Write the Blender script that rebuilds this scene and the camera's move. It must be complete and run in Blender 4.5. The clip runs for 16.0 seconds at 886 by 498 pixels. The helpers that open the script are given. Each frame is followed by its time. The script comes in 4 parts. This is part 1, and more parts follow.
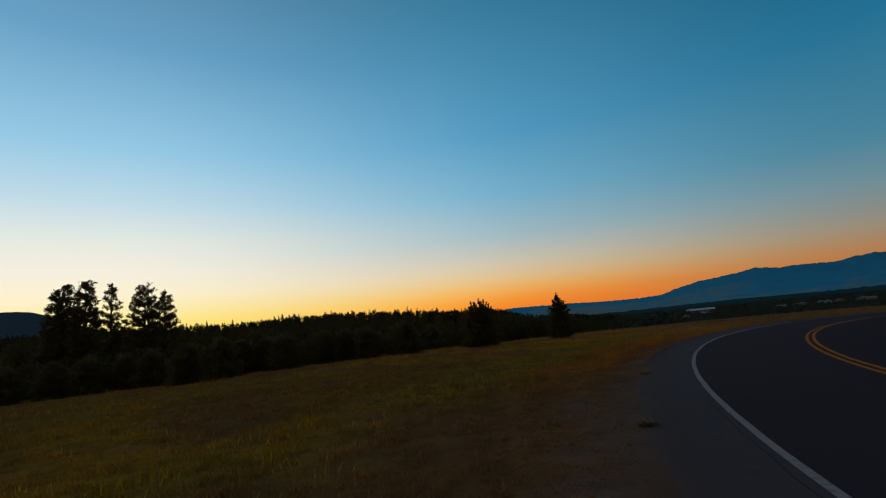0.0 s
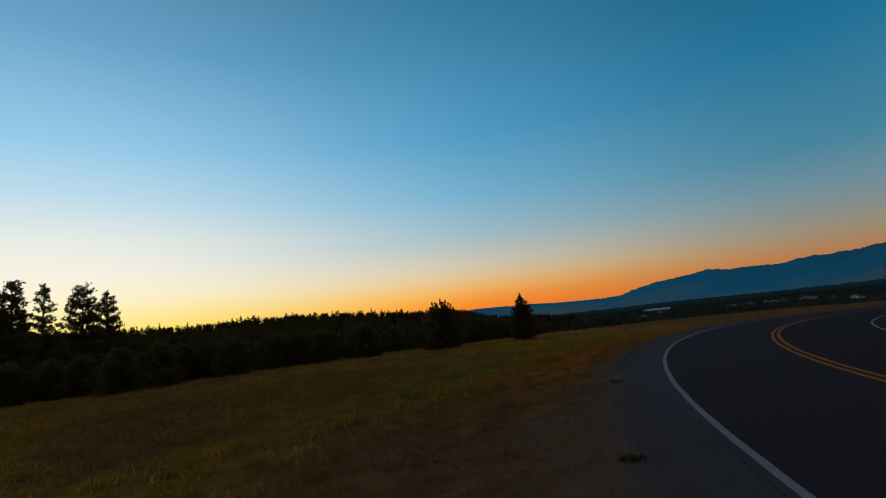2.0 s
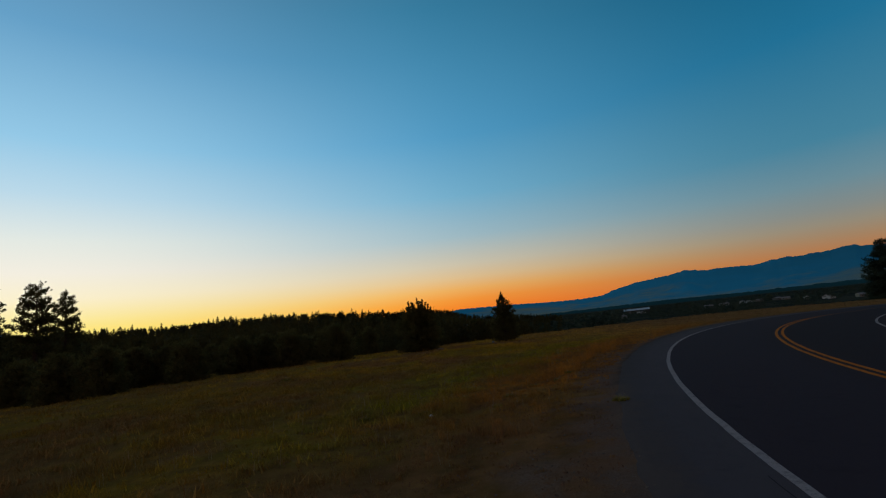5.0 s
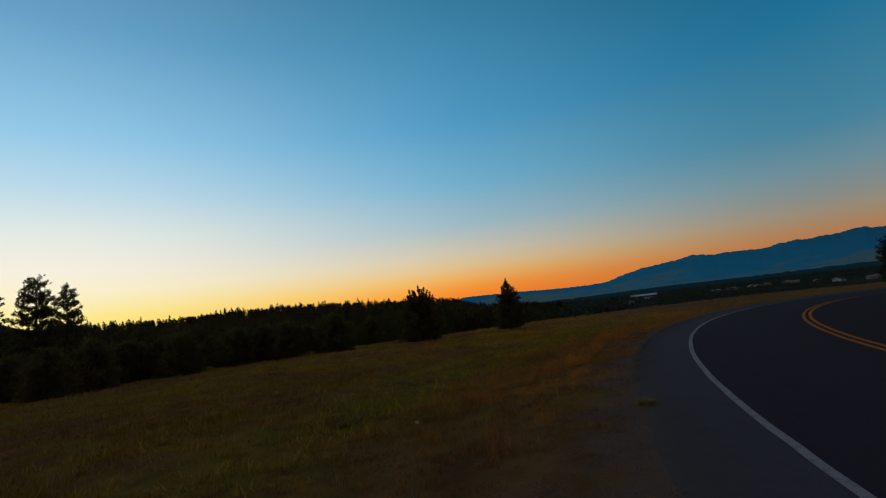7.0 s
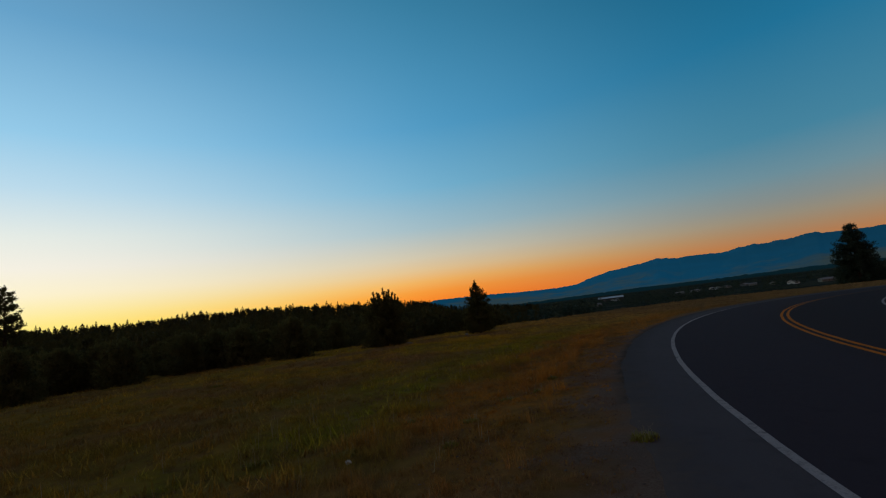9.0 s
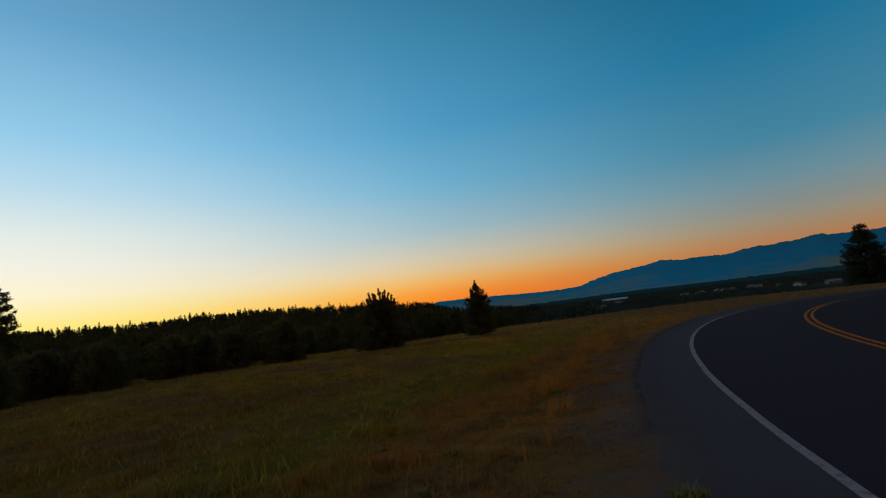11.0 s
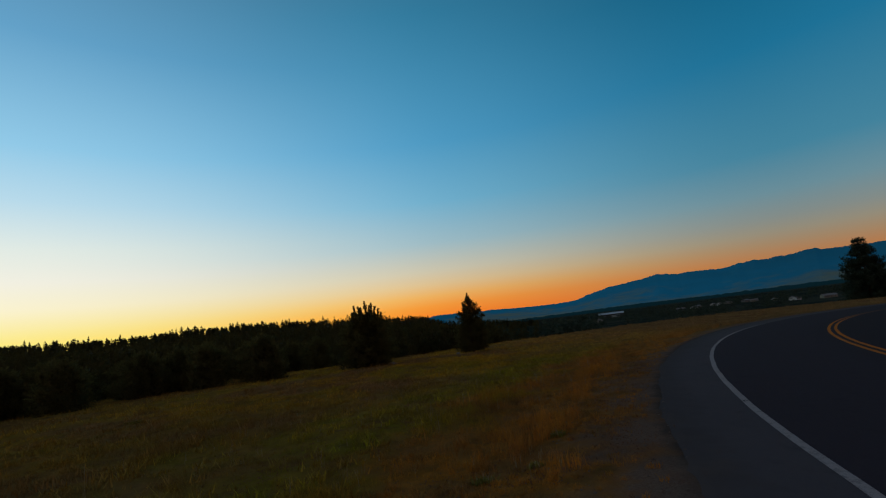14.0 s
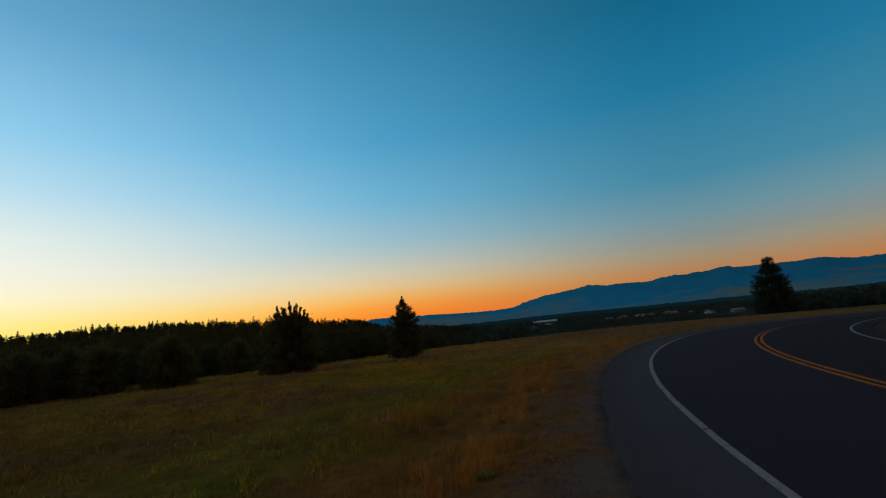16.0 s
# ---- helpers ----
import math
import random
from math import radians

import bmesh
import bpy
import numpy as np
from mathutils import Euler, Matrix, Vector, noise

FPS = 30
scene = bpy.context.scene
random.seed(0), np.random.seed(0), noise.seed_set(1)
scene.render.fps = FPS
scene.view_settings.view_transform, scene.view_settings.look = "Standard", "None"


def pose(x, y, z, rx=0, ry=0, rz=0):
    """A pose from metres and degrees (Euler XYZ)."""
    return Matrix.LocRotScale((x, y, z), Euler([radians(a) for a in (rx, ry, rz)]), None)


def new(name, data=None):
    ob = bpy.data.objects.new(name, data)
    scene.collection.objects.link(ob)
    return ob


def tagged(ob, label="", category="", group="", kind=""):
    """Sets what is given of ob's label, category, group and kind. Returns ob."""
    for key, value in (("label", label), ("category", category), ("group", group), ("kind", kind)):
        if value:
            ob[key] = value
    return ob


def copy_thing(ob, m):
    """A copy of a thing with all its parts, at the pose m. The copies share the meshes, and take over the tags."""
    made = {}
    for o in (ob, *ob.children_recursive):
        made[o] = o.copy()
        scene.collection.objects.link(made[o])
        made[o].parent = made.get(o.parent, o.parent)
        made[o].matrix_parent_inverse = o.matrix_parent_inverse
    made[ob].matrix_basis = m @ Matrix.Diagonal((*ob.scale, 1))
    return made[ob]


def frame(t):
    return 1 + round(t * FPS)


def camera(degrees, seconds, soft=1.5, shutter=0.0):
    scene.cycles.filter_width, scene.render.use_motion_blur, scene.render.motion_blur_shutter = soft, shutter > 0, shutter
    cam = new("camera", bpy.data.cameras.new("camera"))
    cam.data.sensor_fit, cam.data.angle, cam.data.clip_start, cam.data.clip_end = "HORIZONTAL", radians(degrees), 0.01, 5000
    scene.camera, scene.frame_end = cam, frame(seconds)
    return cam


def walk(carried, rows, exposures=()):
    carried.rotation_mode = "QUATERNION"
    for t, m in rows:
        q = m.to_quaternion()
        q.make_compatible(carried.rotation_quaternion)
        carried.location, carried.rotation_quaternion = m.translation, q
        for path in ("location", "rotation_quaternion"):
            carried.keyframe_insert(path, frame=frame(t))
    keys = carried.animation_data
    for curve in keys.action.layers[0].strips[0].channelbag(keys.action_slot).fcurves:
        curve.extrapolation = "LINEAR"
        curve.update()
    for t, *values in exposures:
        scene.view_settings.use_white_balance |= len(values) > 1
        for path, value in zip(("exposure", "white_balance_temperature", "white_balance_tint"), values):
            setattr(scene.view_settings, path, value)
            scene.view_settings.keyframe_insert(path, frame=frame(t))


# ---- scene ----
cam = camera(86.87, 16.0, soft=1.2, shutter=0.0)
PATH = [
    (0.0, -0.000, 0.001, 1.833, 99.28, 5.88, 1.42),
    (0.5, 0.024, 0.424, 1.845, 99.46, 6.41, 1.17),
    (1.0, 0.134, 0.829, 1.845, 99.98, 4.98, -3.29),
    (1.5, 0.303, 1.220, 1.848, 98.76, 5.37, -2.94),
    (2.0, 0.394, 1.625, 1.841, 98.94, 6.23, -2.83),
    (2.5, 0.489, 2.015, 1.829, 98.54, 4.42, -7.28),
    (3.0, 0.592, 2.434, 1.831, 96.86, 6.16, -4.49),
    (3.5, 0.637, 2.882, 1.820, 97.88, 7.06, -4.62),
    (4.0, 0.768, 3.280, 1.826, 98.81, 6.22, -4.91),
    (6.5, 1.295, 5.218, 1.797, 98.17, 6.88, -4.75),
    (7.0, 1.447, 5.596, 1.793, 97.43, 7.10, -4.16),
    (7.5, 1.542, 6.042, 1.793, 97.63, 7.58, -4.21),
    (8.0, 1.731, 6.460, 1.768, 98.33, 7.19, -5.53),
    (8.5, 1.858, 6.888, 1.753, 97.30, 7.27, -5.30),
    (9.0, 1.984, 7.325, 1.774, 97.33, 7.32, -7.67),
    (9.5, 2.197, 7.705, 1.763, 97.21, 6.74, -7.96),
    (10.0, 2.330, 8.117, 1.728, 97.40, 6.58, -7.37),
    (12.5, 2.864, 9.697, 1.734, 98.18, 8.32, -7.95),
    (13.0, 2.973, 10.023, 1.731, 99.22, 8.57, -8.04),
    (13.5, 3.099, 10.361, 1.725, 99.32, 7.54, -8.65),
    (14.0, 3.204, 10.741, 1.718, 99.19, 7.18, -7.74),
    (14.5, 3.327, 11.138, 1.730, 99.35, 6.46, -10.48),
    (15.0, 3.509, 11.485, 1.723, 98.94, 5.46, -11.64),
    (15.5, 3.652, 11.854, 1.689, 98.64, 5.82, -11.03),
    (16.0, 3.817, 12.254, 1.709, 98.87, 5.82, -15.24),
]
walk(cam, [(t, pose(*p)) for t, *p in PATH], exposures=[(0.0, -0.03, 6750, 11), (1.0, -0.02, 6650, 11), (2.0, 0.0, 6620, 11), (3.0, 0.03, 6600, 11), (4.0, -0.04, 6580, 10.7), (8.5, -0.02, 6560, 10.7), (10.0, 0.02, 6540, 10), (12.5, -0.03, 6490, 8), (14.0, -0.02, 6480, 7.5), (15.0, 0.02, 6480, 8), (16.0, 0.08, 6450, 6.5)])

# ---- light: twilight sky after sunset, no direct sun ----


def lin(r, g, b):
    """Linear colour from 8-bit display values."""
    return tuple((c / 255 / 12.92 if c <= 10 else ((c / 255 + 0.055) / 1.055) ** 2.4) for c in (r, g, b)) + (1.0,)


world = bpy.data.worlds.new("twilight_sky")
scene.world = world
world.use_nodes = True
wt = world.node_tree
wn, wl = wt.nodes, wt.links


def wmath(op, a, b=None):
    n = wn.new("ShaderNodeMath")
    n.operation = op
    for i, v in enumerate((a, b)):
        if v is None:
            continue
        if isinstance(v, (int, float)):
            n.inputs[i].default_value = v
        else:
            wl.new(v, n.inputs[i])
    return n.outputs[0]


def sky_ramp(fac, stops):
    n = wn.new("ShaderNodeValToRGB")
    n.color_ramp.interpolation = "LINEAR"
    els = n.color_ramp.elements
    els[0].position, els[0].color = stops[0][0] / 60, lin(*stops[0][1])
    els[1].position, els[1].color = stops[-1][0] / 60, lin(*stops[-1][1])
    for e, c in stops[1:-1]:
        x = els.new(e / 60)
        x.color = lin(*c)
    wl.new(fac, n.inputs[0])
    return n.outputs[0]


def wspan(v, a, b):
    n = wn.new("ShaderNodeMapRange")
    n.interpolation_type = "SMOOTHSTEP"
    n.inputs["From Min"].default_value, n.inputs["From Max"].default_value = a, b
    wl.new(v, n.inputs["Value"])
    return n.outputs[0]


def wmix(f, a, b):
    n = wn.new("ShaderNodeMix")
    n.data_type = "RGBA"
    wl.new(f, n.inputs["Factor"])
    wl.new(a, n.inputs["A"])
    wl.new(b, n.inputs["B"])
    return n.outputs["Result"]


coord = wn.new("ShaderNodeTexCoord")
sep = wn.new("ShaderNodeSeparateXYZ")
wl.new(coord.outputs["Generated"], sep.inputs[0])
elev = wmath("MULTIPLY", wmath("ARCSINE", sep.outputs[2]), 180 / math.pi / 60)
azim = wmath("MULTIPLY", wmath("ARCTAN2", sep.outputs[0], sep.outputs[1]), 180 / math.pi)
# colour by height above the horizon, in degrees: at the afterglow, beside it, across from it, behind
SKY_GLOW = [(0, (255, 206, 66)), (2, (255, 228, 96)), (3.8, (255, 238, 154)), (6, (254, 244, 208)), (8.5, (246, 242, 228)), (11.5, (230, 237, 231)), (16, (188, 220, 237)), (21, (149, 203, 234)), (31, (102, 162, 202)), (45, (74, 116, 146)), (60, (84, 92, 106))]
SKY_SIDE = [(0, (252, 118, 24)), (1.2, (251, 132, 36)), (2.4, (249, 153, 56)), (3.6, (243, 178, 94)), (5, (228, 195, 145)), (6.6, (210, 200, 175)), (10, (163, 191, 201)), (15, (118, 179, 210)), (22, (84, 158, 200)), (36, (54, 126, 162)), (46, (54, 98, 124)), (60, (78, 87, 102))]
SKY_FAR = [(0, (196, 108, 52)), (2.4, (180, 121, 76)), (3.8, (163, 133, 102)), (5, (149, 140, 122)), (6.4, (132, 140, 137)), (9, (106, 141, 154)), (13, (68, 131, 158)), (23, (32, 113, 151)), (32, (20, 96, 130)), (44, (44, 78, 101)), (60, (74, 81, 94))]
SKY_BACK = [(0, (112, 100, 100)), (5, (152, 122, 116)), (12, (142, 118, 118)), (30, (98, 98, 108)), (60, (80, 84, 96))]
glow, side, far, back = (sky_ramp(elev, s) for s in (SKY_GLOW, SKY_SIDE, SKY_FAR, SKY_BACK))
colour = wmix(wspan(azim, -39, 13), glow, side)
colour = wmix(wspan(azim, -2, 48), colour, far)
colour = wmix(wspan(azim, 62, 140), colour, back)
colour = wmix(wspan(azim, -75, -140), colour, back)
wl.new(colour, wn["Background"].inputs[0])
wn["Background"].inputs[1].default_value = 1.0

# ---- plan: the road is an arc on gently tilted ground ----
CX, CY = 58.12, -11.41
R_EDGE, R_MID, R_IN = 57.33, 53.72, 50.13
R_PAVE = R_EDGE + 1.10


def smooth(a, b, v):
    t = min(1.0, max(0.0, (v - a) / (b - a)))
    return t * t * (3 - 2 * t)


def slope(x, y):
    return 0.267 - 0.0327 * x - 0.0002 * y


def polar(phi, r):
    return CX - r * math.cos(phi), CY + r * math.sin(phi)


def land(x, y):
    """Height of the ground without its fine relief."""
    dx, dy = CX - x, y - CY
    r = math.hypot(dx, dy)
    s = r - R_PAVE
    if s <= 0:
        return slope(x, y)
    ex, ey = CX - dx / r * R_PAVE, CY + dy / r * R_PAVE
    phi = math.degrees(math.atan2(dy, dx))
    right = smooth(47, 60, phi) if phi > -60 else 1.0
    d = math.hypot(x, y)
    z = slope(ex, ey) - 0.14 * smooth(0.2, 3.0, s)
    leftz = z - 0.030 * max(0.0, s - 22)
    leftz = max(leftz, -6.0) - 0.010 * max(0.0, d - 500)
    valley = -26 * (1 - math.exp(-d / 400)) - 0.003 * d
    fall = 0.09 * max(0.0, s - 23)
    rightz = max(z - fall, min(valley, z))
    return leftz * (1 - right) + rightz * right


def ground_z(x, y):
    dx, dy = CX - x, y - CY
    s = math.hypot(dx, dy) - R_PAVE
    d = math.hypot(x, y)
    z = land(x, y)
    if s > 0.05 and d < 150:
        k = smooth(0.1, 2.5, s)
        z += k * (0.10 * noise.noise((x * 0.35, y * 0.35, 1.7)) + 0.045 * noise.noise((x * 1.3, y * 1.3, 4.0)))
        z += smooth(0.0, 0.6, s) * 0.018 * noise.noise((x * 4.5, y * 4.5, 9.0)) + 0.25 * smooth(12, 40, s) * noise.noise((x * 0.06, y * 0.06, 3.3))
    return z


# ---- materials ----


class Nodes:
    """Short hand for building a node material."""

    def __init__(self, name, rough=0.9, spec=0.2):
        self.m = bpy.data.materials.new(name)
        self.m.use_nodes = True
        self.t = self.m.node_tree
        self.b = self.t.nodes["Principled BSDF"]
        self.b.inputs["Roughness"].default_value = rough
        self.b.inputs["Specular IOR Level"].default_value = spec

    def add(self, kind, **kw):
        n = self.t.nodes.new(kind)
        for k, v in kw.items():
            if k in n.inputs:
                n.inputs[k].default_value = v
        return n

    def link(self, a, b):
        self.t.links.new(a, b)

    def noise(self, scale, detail=4.0, rough=0.6, stretch=None):
        g = self.add("ShaderNodeNewGeometry")
        n = self.add("ShaderNodeTexNoise")
        n.inputs["Scale"].default_value, n.inputs["Detail"].default_value, n.inputs["Roughness"].default_value = scale, detail, rough
        if stretch:
            mp = self.add("ShaderNodeMapping")
            mp.inputs["Scale"].default_value = stretch
            self.link(g.outputs["Position"], mp.inputs[0])
            self.link(mp.outputs[0], n.inputs["Vector"])
        else:
            self.link(g.outputs["Position"], n.inputs["Vector"])
        return n.outputs["Fac"]

    def span(self, v, a, b, lo=0.0, hi=1.0):
        n = self.add("ShaderNodeMapRange")
        n.inputs["From Min"].default_value, n.inputs["From Max"].default_value = a, b
        n.inputs["To Min"].default_value, n.inputs["To Max"].default_value = lo, hi
        self.link(v, n.inputs["Value"])
        return n.outputs[0]

    def mix(self, f, a, b, mode="MIX"):
        n = self.add("ShaderNodeMix")
        n.data_type = "RGBA"
        n.blend_type = mode
        for v, key in ((f, "Factor"), (a, "A"), (b, "B")):
            if isinstance(v, (int, float)):
                n.inputs[key].default_value = v
            elif isinstance(v, tuple):
                n.inputs[key].default_value = (*v, 1.0)
            else:
                self.link(v, n.inputs[key])
        return n.outputs["Result"]

    def math(self, op, a, b=0.0):
        n = self.add("ShaderNodeMath")
        n.operation = op
        for i, v in enumerate((a, b)):
            if isinstance(v, (int, float)):
                n.inputs[i].default_value = v
            else:
                self.link(v, n.inputs[i])
        return n.outputs[0]

    def road_offset(self):
        """Metres from the pavement's edge, outward."""
        g = self.add("ShaderNodeNewGeometry")
        sub = self.add("ShaderNodeVectorMath")
        sub.operation = "SUBTRACT"
        self.link(g.outputs["Position"], sub.inputs[0])
        sub.inputs[1].default_value = (CX, CY, 0)
        flat = self.add("ShaderNodeVectorMath")
        flat.operation = "MULTIPLY"
        self.link(sub.outputs[0], flat.inputs[0])
        flat.inputs[1].default_value = (1, 1, 0)
        ln = self.add("ShaderNodeVectorMath")
        ln.operation = "LENGTH"
        self.link(flat.outputs[0], ln.inputs[0])
        return self.math("SUBTRACT", ln.outputs["Value"], R_PAVE)

    def lip_stretch(self):
        """1 where the pavement's edge is painted with its dark broken lip and shadow, 0 where dust and gravel cover it.
        """
        sp = self.add("ShaderNodeSeparateXYZ")
        self.link(self.add("ShaderNodeNewGeometry").outputs["Position"], sp.inputs[0])
        return self.span(self.math("ADD", sp.outputs[1], self.span(self.noise(0.5, 3.0), 0.3, 0.7, -2.5, 2.5)), 14.5, 17.0)

    def island(self):
        return self.add("ShaderNodeNewGeometry").outputs["Random Per Island"]

    def colour(self, c):
        if isinstance(c, tuple):
            self.b.inputs["Base Color"].default_value = (*c, 1.0)
        else:
            self.link(c, self.b.inputs["Base Color"])
        return self

    def bump(self, v, strength=0.4, distance=0.02):
        n = self.add("ShaderNodeBump")
        n.inputs["Strength"].default_value, n.inputs["Distance"].default_value = strength, distance
        self.link(v, n.inputs["Height"])
        self.link(n.outputs[0], self.b.inputs["Normal"])
        return self


def meadow_colour(k, pale=1.0):
    """Orange dry grass along the verge, a green strip behind it, then ochre grass with bare purple-brown patches."""
    def c3(r, g, b):
        return (r * pale, g * pale, b * pale)

    raw = k.road_offset()
    off = k.math("ADD", raw, k.span(k.noise(0.42, 4.0), 0.3, 0.7, -1.7, 1.7))
    sp = k.add("ShaderNodeSeparateXYZ")
    k.link(k.add("ShaderNodeNewGeometry").outputs["Position"], sp.inputs[0])
    ahead = k.span(k.math("ADD", sp.outputs[1], k.span(k.noise(0.3, 3.0), 0.3, 0.7, -3.0, 3.0)), 9.0, 15.0)
    big, mid, fine = k.noise(0.16, 3.0), k.noise(0.55, 4.0), k.noise(6.0, 4.0)
    c = k.mix(k.span(big, 0.42, 0.56), c3(0.520, 0.275, 0.012), c3(0.320, 0.225, 0.007))
    c = k.mix(k.span(k.noise(0.85, 4.0), 0.52, 0.66, 0.0, 0.8), c, c3(0.540, 0.250, 0.020))
    # bare purple-brown litter between the grass
    bare = k.span(k.noise(0.20, 4.0, 0.58), 0.480, 0.56, 0.0, 0.95)
    c = k.mix(bare, c, k.mix(k.span(mid, 0.40, 0.62), c3(0.310, 0.150, 0.062), c3(0.200, 0.100, 0.038)))
    # thin dark grass in a shallow hollow
    spot = k.add("ShaderNodeVectorMath")
    spot.operation = "DISTANCE"
    k.link(k.add("ShaderNodeNewGeometry").outputs["Position"], spot.inputs[0])
    spot.inputs[1].default_value = (-1.5, 20.5, 0.0)
    c = k.mix(k.span(k.math("ADD", spot.outputs["Value"], k.span(k.noise(0.4, 4.0), 0.3, 0.7, -3.0, 3.0)), 4.0, 11.0, 0.6, 0.0), c, c3(0.170, 0.102, 0.024))
    # the green strip behind the verge's orange grass
    green = k.math("MULTIPLY", k.span(off, 2.6, 4.2), k.span(off, 5.5, 8.5, 1.0, 0.0))
    green = k.math("MULTIPLY", k.math("MULTIPLY", green, ahead), k.span(k.noise(0.30, 3.0), 0.38, 0.54, 0.6, 1.0))
    c = k.mix(green, c, k.mix(k.span(mid, 0.42, 0.6), c3(0.190, 0.200, 0.005), c3(0.300, 0.240, 0.006)))
    # sparse dark grass towards the wood
    c = k.mix(k.math("MULTIPLY", k.span(off, 13.0, 21.0, 0.0, 0.6), k.span(sp.outputs[0], -9.0, -2.0, 1.0, 0.0)), c, c3(0.150, 0.095, 0.010))
    # rust-brown foreground, orange fringe further along the verge
    c = k.mix(k.math("MULTIPLY", k.span(off, 4.0, 6.5, 0.75, 0.0), k.span(ahead, 0.0, 1.0, 1.0, 0.0)), c, k.mix(k.span(mid, 0.42, 0.60), c3(0.300, 0.132, 0.058), c3(0.185, 0.098, 0.046)))
    later = k.span(k.math("ADD", sp.outputs[1], k.span(k.noise(0.35, 3.0), 0.3, 0.7, -2.5, 2.5)), 12.0, 15.5)
    c = k.mix(k.math("MULTIPLY", k.span(off, 2.2, 3.8, 0.85, 0.0), k.span(later, 0.0, 1.0, 1.0, 0.0)), c, k.mix(k.span(k.noise(1.4, 5.0, 0.65), 0.40, 0.62), c3(0.290, 0.125, 0.056), c3(0.150, 0.074, 0.040)))
    fringe = k.math("MULTIPLY", k.span(off, 2.9, 4.7, 0.9, 0.0), later)
    c = k.mix(fringe, c, k.mix(k.span(k.noise(1.1, 4.0), 0.42, 0.60), c3(0.560, 0.185, 0.016), c3(0.330, 0.125, 0.034)))
    # barer, browner ground towards the bend
    c = k.mix(k.span(sp.outputs[0], 9.0, 19.0, 0.0, 0.7), c, c3(0.460, 0.222, 0.056))
    c = k.mix(k.span(sp.outputs[0], 19.0, 29.0, 0.0, 0.85), c, c3(0.190, 0.112, 0.060))
    # worn hollows and darker tussocks at two sizes
    c = k.mix(k.span(k.noise(0.62, 5.0, 0.62), 0.53, 0.63, 0.0, 0.55), c, c3(0.130, 0.076, 0.030))
    c = k.mix(k.span(k.noise(1.9, 4.0), 0.53, 0.66, 0.0, 0.7), c, c3(0.105, 0.068, 0.026))
    c = k.mix(k.span(fine, 0.38, 0.70, 0.0, 0.45), c, c3(0.100, 0.066, 0.018))
    return k.mix(k.span(k.noise(38.0, 4.0, 0.75), 0.42, 0.66, 0.0, 0.4), c, c3(0.085, 0.054, 0.020))


def ground_material():
    k = Nodes("ground_soil", 1.0, 0.0)
    raw = k.road_offset()
    s = k.math("ADD", raw, k.span(k.noise(0.8, 4.0), 0.3, 0.7, -0.9, 0.9))
    gravel = k.mix(k.span(k.noise(30.0, 5.0, 0.7), 0.3, 0.7), (0.132, 0.076, 0.052), (0.215, 0.134, 0.094))
    gravel = k.mix(k.span(k.noise(1.6, 4.0), 0.45, 0.7), gravel, (0.190, 0.092, 0.054))
    gravel = k.mix(k.span(k.noise(0.9, 3.0), 0.50, 0.66, 0.0, 0.7), gravel, (0.108, 0.070, 0.054))
    litter = k.mix(k.span(k.noise(1.3, 5.0, 0.65), 0.38, 0.62), (0.240, 0.112, 0.040), (0.120, 0.060, 0.020))
    c = k.mix(k.span(s, 0.3, 1.3), gravel, k.mix(0.45, meadow_colour(k, 0.88), litter))
    # asphalt crumbs thinning out from the pavement's edge, and the lip's dark seam and shadow painted along stretches
    # of it
    crumbs = k.math("ADD", raw, k.span(k.noise(2.4, 5.0, 0.65), 0.3, 0.7, -0.30, 0.30))
    c = k.mix(k.span(crumbs, 0.02, 0.60, 0.55, 0.0), c, k.mix(k.span(k.noise(60.0, 3.0, 0.7), 0.35, 0.65), (0.098, 0.066, 0.054), (0.168, 0.116, 0.094)))
    lip = k.math("ADD", raw, k.span(k.noise(3.0, 4.0), 0.3, 0.7, -0.10, 0.10))
    c = k.mix(k.math("MULTIPLY", k.span(lip, 0.08, 0.28, 0.75, 0.0), k.lip_stretch()), c, (0.050, 0.040, 0.036))
    fields = k.mix(k.span(k.noise(0.012, 3.0), 0.45, 0.55), (0.022, 0.030, 0.024), (0.050, 0.050, 0.036))
    c = k.mix(k.span(s, 70.0, 150.0), c, fields)
    k.colour(c).bump(k.math("ADD", k.noise(26.0, 6.0, 0.7), k.noise(7.0, 4.0, 0.6)), 0.8, 0.05)
    return k.m


